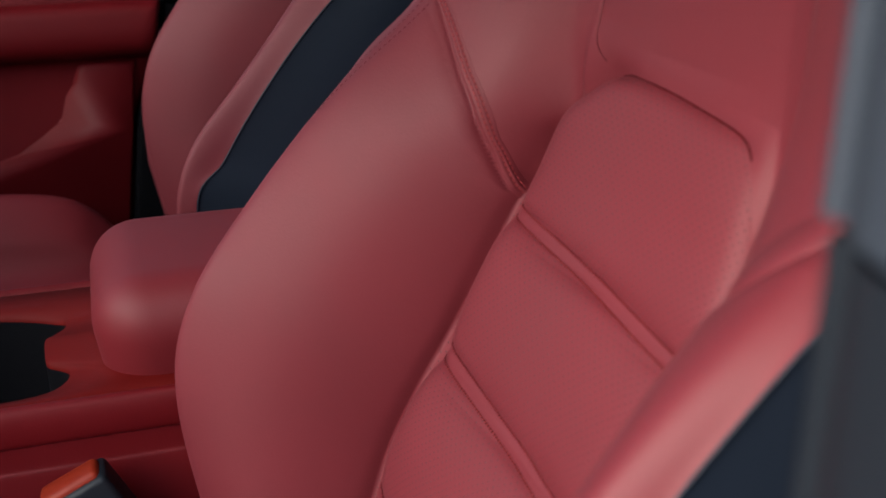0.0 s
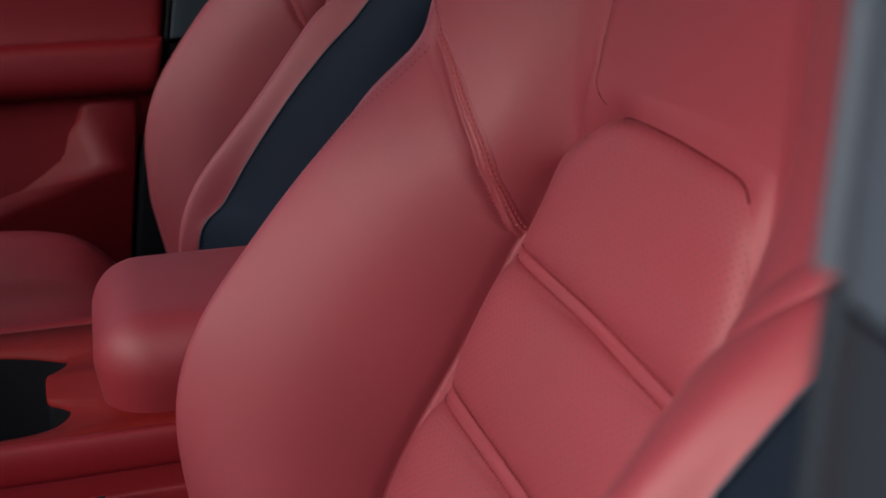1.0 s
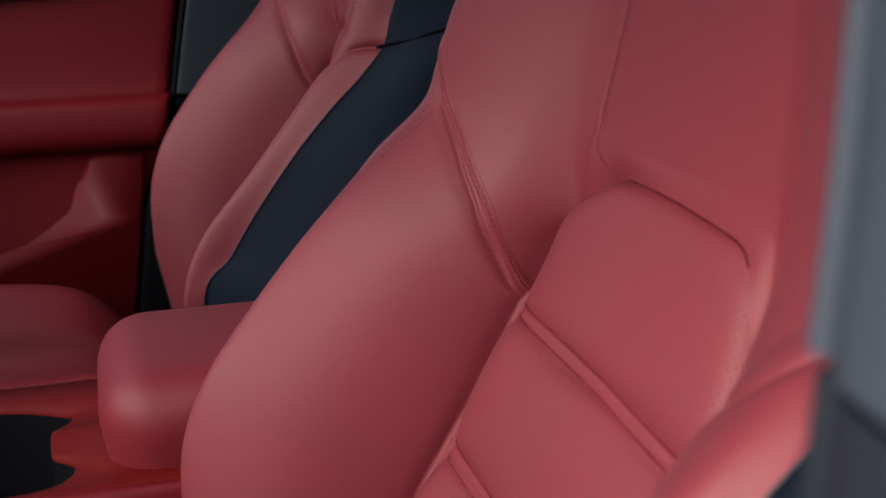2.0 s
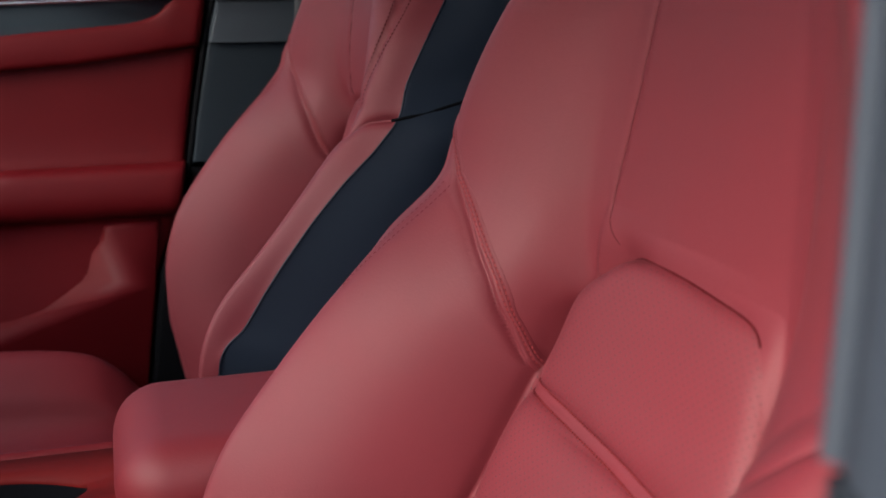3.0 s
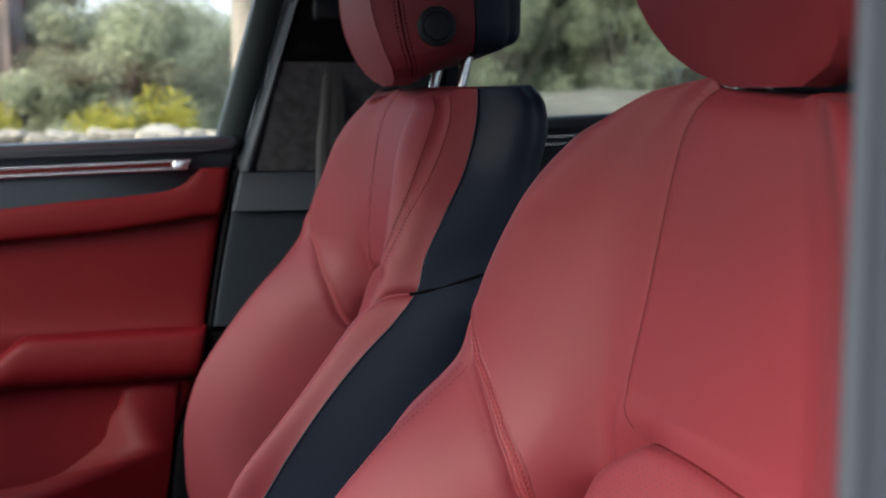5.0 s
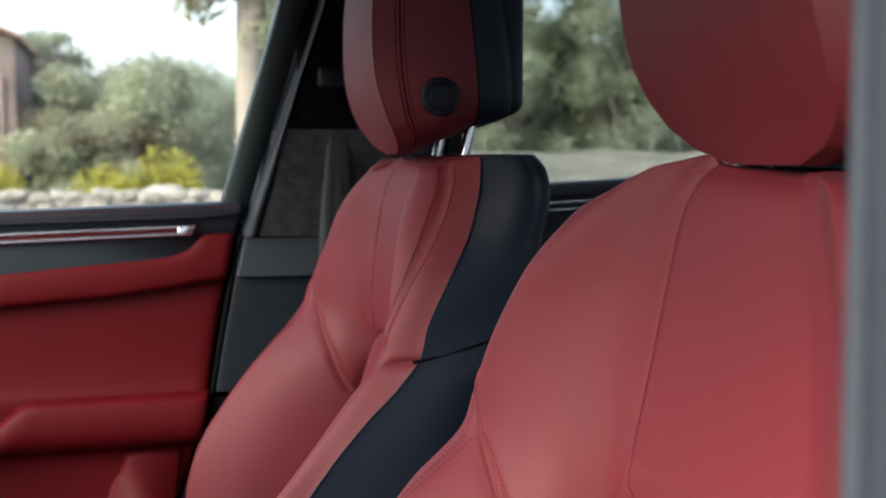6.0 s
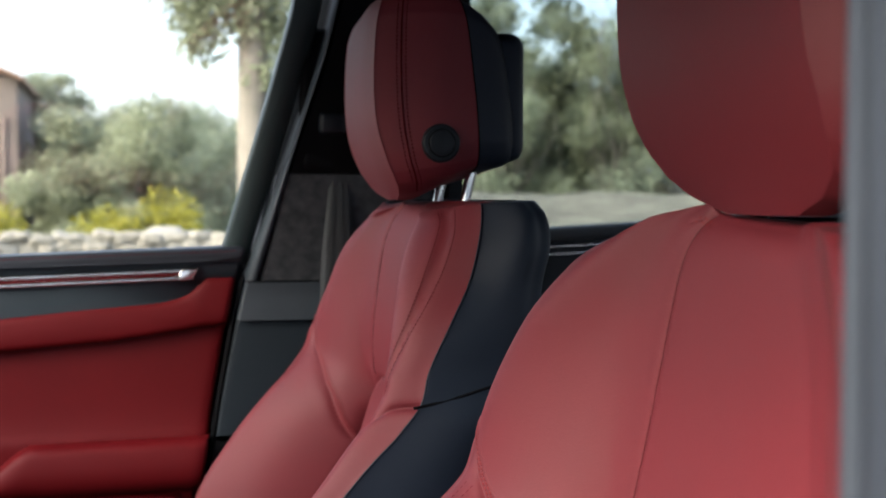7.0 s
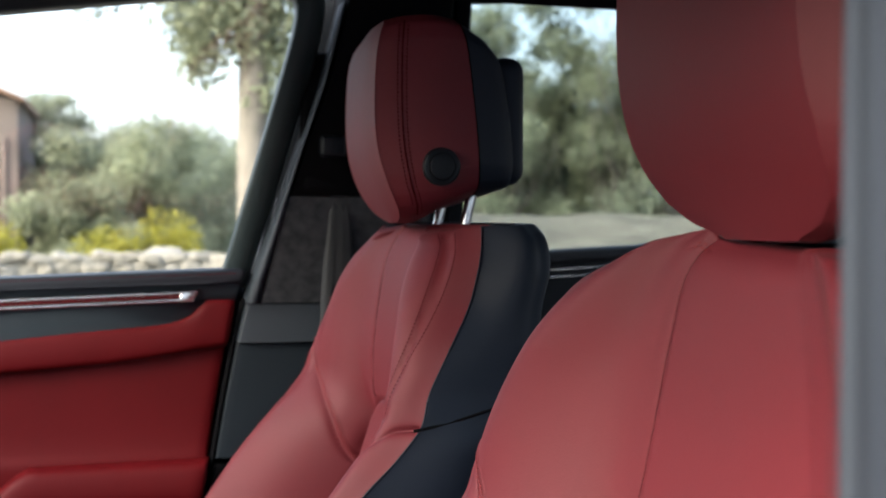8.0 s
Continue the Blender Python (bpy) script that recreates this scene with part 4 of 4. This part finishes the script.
# ---- centre console ----
console = thing("centre_console", (-.1, MID, .34), "red leather centre console with cup holder and armrest", "console")
top_z = .690
hole = [(-.031, .040), (-.031, .024), (-.040, .012), (-.047, .004), (-.047, -.020), (-.045, -.036), (-.034, -.046), (-.027, -.057), (-.031, -.078), (-.053, -.093), (-.12, -.098), (-.24, -.096), (-.27, 0), (-.24, .072), (-.12, .070), (-.07, .060)]
hole = spline([(a, b, 0) for a, b in hole] + [(*hole[0], 0)], 4)[:-1]
ang = [math.atan2(b, a + .14) for a, b, _ in hole]
outer = []
for (a, b, _) in hole:
    dx_, dy_ = a + .14, b
    k = min((.30 if dx_ > 0 else .62) / (abs(dx_) + 1e-6), .107 / (abs(dy_) + 1e-6))
    outer.append((-.14 + dx_ * k, dy_ * k))
inner_ring = [np.array([(a, MID + b, top_z + dz) for a, b, _ in hole]) for dz in (0.0, -.006, -.012, -.09)]
inner_ring[0] = inner_ring[0] + 0.0
outer_ring = np.array([(a, MID + b, top_z) for a, b in outer])
mid_ring = outer_ring * .5 + np.array([(a, MID + b, top_z) for a, b, _ in hole]) * .5
part("console_top", sheet(np.array([outer_ring + [0, 0, -.012], outer_ring, mid_ring, inner_ring[0], inner_ring[1]]), True), RED_CONSOLE, console, "glossy red console top")
cup = np.array([inner_ring[1], inner_ring[2], inner_ring[3]])
part("cup_holder", sheet(cup, True), RUBBER, console, "black cup holder")
part("cup_floor", box((-.30, MID - .10, top_z - .10), (-.02, MID + .10, top_z - .085), .003), RUBBER, console)
for sgn in (-1, 1):
    yo = MID + sgn * .107
    prof = [(-.001, top_z - .006), (.001, top_z + .001), (.006, top_z + .004), (.011, top_z + .001), (.013, top_z - .010), (.011, top_z - .027), (.006, top_z - .031)]
    g = np.array([[(x, yo + sgn * o, z) for o, z in spline([(o, z, 0) for o, z in prof], 5)[:, :2]] for x in np.linspace(-.78, .40, 20)])
    part("side_rail", sheet(g), RED_DOOR, console, "red stitched console rail")
    prof = [(.007, top_z - .029), (.007, top_z - .05), (.009, top_z - .06), (.012, top_z - .12), (.01, .36)]
    g = np.array([[(x, yo + sgn * o, z) for o, z in spline([(o, z, 0) for o, z in prof], 5)[:, :2]] for x in np.linspace(-.78, .40, 20)])
    part("side_panel", sheet(g), RED_DOOR, console)


# Padded armrest, narrower below.
bm = box((-.012, MID - .106, .640), (.42, MID + .106, .766), .050, 9)
for v in bm.verts:
    low = (.766 - v.co.z) / .126
    v.co.y = MID + (v.co.y - MID) * (1 - .30 * low)
    v.co.x += .016 * low * (v.co.x < .2)
    v.co.z += .004 * (1 - ((v.co.y - MID) / .106) ** 2)
part("armrest_lid", bm, RED_LIGHTENED, console, "padded red leather armrest")
# Belt buckle between the near seat and the console.
buckle = thing("belt_buckle", (-.03, .80, .60), "black belt buckle with an orange release button", "belt buckle")
rot = Matrix.Translation((-.020, .806, .621)) @ Euler((0, radians(-26), 0)).to_matrix().to_4x4()
for name, lo, hi, mat, text in (("buckle_body", (-.028, -.016, -.08), (.028, .016, .028), BLACK_PLASTIC, ""), ("release_button", (-.024, -.012, .022), (.024, .012, .033), ORANGE, "orange release button")):
    b = box(lo, hi, .005, 3)
    bmesh.ops.transform(b, matrix=rot, verts=b.verts)
    part(name, b, mat, buckle, text)

# ---- outside ----
GRASS = material("dry_ground", (0.07, 0.064, 0.052), 0.95, grain=0.02, grain_size=6, blotch=0.35, blotch_size=0.4)


def big_sheet(name, mat, z, size, label, category):
    n = 24
    xs = np.linspace(-size, size, n)
    g = np.array([[(x, y, z) for x in xs] for y in xs])
    return tagged(part(name, sheet(g), mat), label, category, kind="structure")


big_sheet("ground", GRASS, 0.0, 3000, "pale dry sandy ground", "ground")
BARK = material("pale_bark", (0.13, 0.118, 0.10), 0.9, grain=0.02, grain_size=20, blotch=0.3, blotch_size=3)


GREY_BARK = material("grey_bark", (0.10, 0.095, 0.08), 0.9, grain=0.02, grain_size=20, blotch=0.3, blotch_size=3)


def leafy(name, base):
    """Foliage that also lets light through."""
    m = material(name, base, 0.7, blotch=0.4, blotch_size=0.8)
    nt = m.node_tree
    b, out = nt.nodes["Principled BSDF"], nt.nodes["Material Output"]
    tr, mix = nt.nodes.new("ShaderNodeBsdfTranslucent"), nt.nodes.new("ShaderNodeMixShader")
    nt.links.new(b.inputs["Base Color"].links[0].from_socket, tr.inputs[0])
    mix.inputs[0].default_value = 0.55
    nt.links.new(b.outputs[0], mix.inputs[1])
    nt.links.new(tr.outputs[0], mix.inputs[2])
    nt.links.new(mix.outputs[0], out.inputs[0])
    return m


LEAF = {"olive": leafy("olive_leaves", (0.225, 0.250, 0.165)), "dark": leafy("dark_leaves", (0.205, 0.225, 0.15)), "yellow": leafy("yellow_blossom", (0.27, 0.26, 0.035)), "grey": leafy("grey_green_leaves", (0.25, 0.28, 0.205))}
STONE = material("pale_stone", (0.19, 0.18, 0.16), 0.9, grain=0.02, grain_size=8, blotch=0.3, blotch_size=1.5)
ROOF = material("terracotta_tiles", (0.20, 0.115, 0.075), 0.85, blotch=0.25, blotch_size=2)
PLASTER = material("old_plaster", (0.115, 0.092, 0.080), 0.9, blotch=0.2, blotch_size=1)
DARK_WOOD = material("dark_wood", (0.035, 0.028, 0.024), 0.8, blotch=0.3, blotch_size=6)
BOUNCE_PALE = material("pale_plaster", (0.76, 0.75, 0.73), 0.9, grain=0.004, grain_size=40, blotch=0.1, blotch_size=1)
# Blue-grey base puts the haze of distance into the hills' own colour.
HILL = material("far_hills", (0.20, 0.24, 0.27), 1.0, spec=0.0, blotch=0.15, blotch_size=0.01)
rng = np.random.default_rng(7)


def leaves(blobs, n, size):
    """Many small leaf-like facets scattered in and around blobs (centre, radii)."""
    wsum = np.array([b[1][0] * b[1][1] * b[1][2] for b in blobs]) ** 0.6
    pick = rng.choice(len(blobs), n, p=wsum / wsum.sum())
    c, r = np.array([b[0] for b in blobs])[pick], np.array([b[1] for b in blobs])[pick]
    unit = lambda q: q / np.linalg.norm(q, axis=1)[:, None]
    p = c + unit(rng.normal(size=(n, 3))) * rng.uniform(0.1, 1.5, (n, 1)) ** 0.8 * r
    p = p[p[:, 2] > 0.05]
    k = len(p)
    a = unit(rng.normal(size=(k, 3)))
    b = unit(np.cross(a, rng.normal(size=(k, 3))))
    s = size * rng.uniform(0.6, 1.5, (k, 1))
    verts = np.stack([p - a * s, p + b * s * .45, p + a * s, p - b * s * .45], 1).reshape(-1, 3)
    return verts, np.arange(4 * k).reshape(-1, 4).tolist()


def limb(a, b, r0, r1, bend=0.1, sides=9):
    a, b = np.array(a, float), np.array(b, float)
    m = (a + b) / 2 + rng.normal(size=3) * bend * np.linalg.norm(b - a)
    p = spline([a, m, b], 5)
    g = []
    for q, r in zip(p, np.linspace(r0, r1, len(p))):
        ang = np.arange(sides) * 2 * np.pi / sides
        g.append(np.stack([q[0] + r * np.cos(ang), q[1] + r * np.sin(ang), np.full(sides, q[2])], 1))
    return sheet(np.array(g), True)


def merged(list_of):
    verts, faces = [], []
    for v, f in list_of:
        k = len(verts)
        verts += list(v)
        faces += [tuple(i + k for i in q) for q in f]
    return verts, faces


def indexed(bm):
    bm.verts.index_update()
    return bm


def tree(x, y, height, spread, leaf, label, n=2600, size=.10, trunk_r=.16, clear=.35, name="olive_tree", group="olive trees", clumps=9, bark=None):
    t = thing(name, (x, y, 0), label, "tree", group)
    top = np.array([x, y, height * clear])
    part("trunk", limb((x, y, -.05), top, trunk_r, trunk_r * .7, .03), bark or BARK, t)
    blobs, arms = [], []
    for k in range(clumps):
        a = k * 2.4 + rng.uniform(-.4, .4)
        d = spread * rng.uniform(.2 if clumps > 9 else .35, .85)
        c = np.array([x + math.cos(a) * d, y + math.sin(a) * d, height * rng.uniform(clear + .06, .9)])
        arms.append(limb(top, c, trunk_r * .45, trunk_r * .12, .12, 6))
        s = spread * rng.uniform(.28, .5) * (9 / clumps) ** .4
        blobs.append((c, (s, s, s * .75)))
    part("limbs", merged(arms), bark or BARK, t)
    part("crown", leaves(blobs, n, size), LEAF[leaf], t, smooth=False)
    return t


def bearing(az, dist):
    """A place on the ground in the direction az (degrees from straight across, to the rear)."""
    return math.sin(radians(az)) * dist, math.cos(radians(az)) * dist


for az, dist, h, sp, leaf in ((-3.5, 31, 4.6, 1.5, "dark"), (-1.2, 27, 3.3, 2.0, "dark"), (1.3, 26, 3.4, 2.2, "olive"), (3.8, 31, 3.6, 2.6, "grey"), (6.6, 34, 3.6, 2.8, "olive"), (9.4, 34, 3.6, 2.6, "olive"), (12.0, 34, 3.8, 2.5, "olive"), (-6.5, 34, 4.5, 2.4, "dark"), (.4, 32, 3.7, 2.6, "olive"), (-2.3, 24.5, 1.9, 1.4, "olive")):
    tree(*bearing(az, dist), h, sp, leaf, "grey-green olive tree with a wide crown", n=19000, size=.055, trunk_r=.09, clear=.04, clumps=34, bark=GREY_BARK)
for az, dist, h, sp, leaf in ((15.8, 56, 9, 5, "grey"), (18.6, 50, 12, 3.4, "grey"), (21.4, 54, 7, 4.5, "olive"), (24.0, 50, 14.5, 3.6, "dark"), (27.5, 50, 12, 5, "grey"), (31, 52, 14, 5, "grey"), (35, 50, 13, 6, "dark"), (12.6, 62, 7, 5, "grey"), (19.8, 66, 7, 5, "dark"), (22.8, 68, 8, 5, "grey")):
    tree(*bearing(az, dist), h, sp, leaf, "tall grey-green tree with a loose crown", n=17000, size=.115, trunk_r=.13, clear=.05, name="roadside_tree", group="roadside trees", clumps=38, bark=GREY_BARK)

# Tall tree with drooping twigs close to the car.
gum = thing("tall_tree", (*bearing(5.95, 13), 0), "tall pale-barked tree with drooping leaves", "tree")
gx, gy = bearing(5.95, 13)
part("trunk", limb((gx, gy, -.1), (gx + .05, gy, 5.5), .19, .15, .01, 14), BARK, gum)
part("limbs", merged([limb((gx, gy, 3.2), (gx + a, gy + b, 4.6), .07, .02, .1, 6) for a, b in ((-1.2, .2), (-.7, -.4), (.6, .3), (.4, -.5))]), BARK, gum)
drop = [((gx + a, gy + b, z), (r, r, r * 1.3)) for a, b, z, r in ((-.55, 0, 3.15, .30), (-.35, .1, 3.5, .35), (-.75, .2, 3.7, .4), (-.1, -.1, 3.3, .25), (.25, 0, 3.0, .3), (.2, .1, 3.6, .4), (-.3, -.2, 4.3, .8), (.6, .2, 4.1, .7), (-.62, .0, 2.85, .16), (-1.7, .3, 3.75, .22), (.12, 0, 2.5, .22))]
part("crown", leaves(drop, 11000, .05), LEAF["olive"], gum, smooth=False)

# Yellow shrubs, low rocks and a dry-stone edge.
for az, dist, w, h in ((1.75, 22.4, .50, 1.22), (-1.15, 22, .50, .90), (-6.3, 20.6, .45, 1.0)):
    x, y = bearing(az, dist)
    sh = thing("shrub", (x, y, 0), "low shrub in yellow bloom", "shrub", "yellow shrubs")
    part("foliage", leaves([((x, y, h * .5), (w, w, h * .5)), ((x + w * .6, y, h * .4), (w * .6, w * .6, h * .4))], 2000, .05), LEAF["yellow"], sh, smooth=False)


def rock(x, y, sx, sy, sz):
    bm = bmesh.new()
    bmesh.ops.create_icosphere(bm, subdivisions=3, radius=1)
    for v in bm.verts:
        k = 1 + .35 * noise.noise(v.co * 1.3 + Vector((x, y, 0)))
        v.co = Vector((x + v.co.x * sx * k, y + v.co.y * sy * k, max(-.05, v.co.z * sz * k + sz * .4)))
    return bm


for az, dist, sx, sz in ((1.5, 21.4, .50, .44), (3.6, 22, .40, .36), (-.2, 21.3, .3, .30), (4.6, 21.3, .42, .34), (-4.4, 20.9, .4, .34)):
    x, y = bearing(az, dist)
    r = part("rock", rock(x, y, sx, sx * .7, sz), STONE)
    tagged(r, "pale weathered rock on the ground", "rock", "rocks")

EARTH = material("bank_earth", (0.125, 0.115, 0.09), 0.95, grain=0.02, grain_size=6, blotch=0.4, blotch_size=0.9)
# A long low earth bank before the roadside trees, and tufts of dry grass.
rows = []
for a in np.linspace(10, 44, 90):
    h = 1.34 + .12 * noise.noise(Vector((a * .5, 7.7, 0)))
    rows.append([(*bearing(a, d), z) for d, z in ((33, -.02), (37, h * .62), (40, h * .97), (42, h), (45, h * .9), (52, -.02))])
tagged(part("earth_bank", sheet(np.array(rows)), EARTH), "low bank of pale dry earth", "earth bank", kind="structure")
DRY = leafy("dry_grass", (0.23, 0.21, 0.10))
verts, faces = [], []
for _ in range(9000):
    x, y = bearing(rng.uniform(-9, 13), rng.uniform(19.5, 30))
    h, a = rng.uniform(.05, .22) * (0.3 + rng.random()), rng.uniform(0, 6.3)
    if noise.noise(Vector((x * .8, y * .8, 0))) < -.05:
        continue
    k, w = len(verts), .02
    verts += [(x - w * math.cos(a), y - w * math.sin(a), 0), (x + w * math.cos(a), y + w * math.sin(a), 0), (x + rng.normal() * .05, y + rng.normal() * .05, h)]
    faces.append((k, k + 1, k + 2))
tagged(part("dry_grass", (verts, faces), DRY, smooth=False), "tufts of dry yellow-green grass", "grass", kind="stuff")

WALL_STONE = material("weathered_wall_stone", (0.165, 0.156, 0.134), 0.9, grain=0.02, grain_size=8, blotch=0.35, blotch_size=2.5)
low_wall = thing("dry_stone_wall", (*bearing(-1, 20), 0), "low wall of pale rough fieldstones without mortar", "wall")
stone_meshes = []
for k in range(7):
    bm = rock(3.7 * k, 1.3 * k, 1, 1, 1)
    for v in bm.verts:
        v.co = Vector((v.co.x - 3.7 * k, v.co.y - 1.3 * k, v.co.z - .4))
        m = max(abs(v.co.x), abs(v.co.y), abs(v.co.z), .01) / v.co.length
        v.co *= .55 + .62 * (1 / m - 1) + .2
    me = bpy.data.meshes.new("stone")
    bm.to_mesh(me)
    bm.free()
    me.materials.append(WALL_STONE)
    me.polygons.foreach_set("use_smooth", [True] * len(me.polygons))
    stone_meshes.append(me)
for course, (z, high) in enumerate(((.10, .13), (.30, .12), (.48, .10))):
    az = -8.5 + .2 * course
    while az < 7.5:
        half = rng.uniform(.12, .24)
        az += math.degrees(half / 20)
        x, y = bearing(az, 20 + rng.normal() * .04)
        st = new("stone", stone_meshes[rng.integers(7)])
        st.parent = low_wall
        st.matrix_basis = Matrix.Translation(Vector((x, y, z + rng.normal() * .02)) - low_wall.location) @ Euler((rng.normal() * .08, rng.normal() * .1, -radians(az) + rng.normal() * .1)).to_matrix().to_4x4() @ Matrix.Diagonal((half * 1.5, .24, high * rng.uniform(1.3, 1.6), 1))
        az += math.degrees(half / 20)

core = np.array([[(*bearing(a, 20 + o), z) for o, z in ((-.10, -.05), (-.10, .50), (0, .56), (.16, .5), (.16, -.05))] for a in np.linspace(-8.5, 7.5, 60)])
part("rubble_core", sheet(core), WALL_STONE, low_wall)

# Added wall behind the camera: blocks low sky, bounces light into the cabin.
tagged(part("house_wall", box((-10, -4.6, -.1), (16, -4.2, 3.0), .03), BOUNCE_PALE), "plain pale plastered house wall", "wall", kind="structure")

# House with a tiled roof, and hills behind.
hx, hy = -4.0, 27.9
house = thing("house", (hx, hy, 0), "small old house with a terracotta roof", "house")
part("wall", box((hx - 5.5, hy - 2, -.05), (hx + 1.7, hy + 3, 3.75), .02), PLASTER, house)
slope = [(hx - 5.7, 3.62), (hx - 1.9, 5.2), (hx + 1.85, 3.62), (hx + 1.85, 3.74), (hx - 1.9, 5.34), (hx - 5.7, 3.74)]
part("roof", prism(slope, hy - 2.25, hy + 3.2, .02), ROOF, house)
part("gable", prism([(hx - 5.5, 3.74), (hx + 1.7, 3.74), (hx - 1.9, 5.2)], hy - 2.0, hy - 1.8, 0), PLASTER, house)
door = part("door", box((hx + .2, hy - 2.05, 0), (hx + 1.35, hy - 1.97, 2.8), .01), DARK_WOOD, house, "dark wooden door")
part("door_frame", merged([(np.array([v.co[:] for v in q.verts]), [[v.index for v in f.verts] for f in q.faces]) for q in (indexed(box((hx + .1, hy - 2.07, 0), (hx + .2, hy - 1.97, 2.9), .008)), indexed(box((hx + 1.35, hy - 2.07, 0), (hx + 1.45, hy - 1.97, 2.9), .008)), indexed(box((hx + .2, hy - 2.07, 2.8), (hx + 1.35, hy - 1.97, 2.9), .008)))]), PLASTER, door)
ridge = []
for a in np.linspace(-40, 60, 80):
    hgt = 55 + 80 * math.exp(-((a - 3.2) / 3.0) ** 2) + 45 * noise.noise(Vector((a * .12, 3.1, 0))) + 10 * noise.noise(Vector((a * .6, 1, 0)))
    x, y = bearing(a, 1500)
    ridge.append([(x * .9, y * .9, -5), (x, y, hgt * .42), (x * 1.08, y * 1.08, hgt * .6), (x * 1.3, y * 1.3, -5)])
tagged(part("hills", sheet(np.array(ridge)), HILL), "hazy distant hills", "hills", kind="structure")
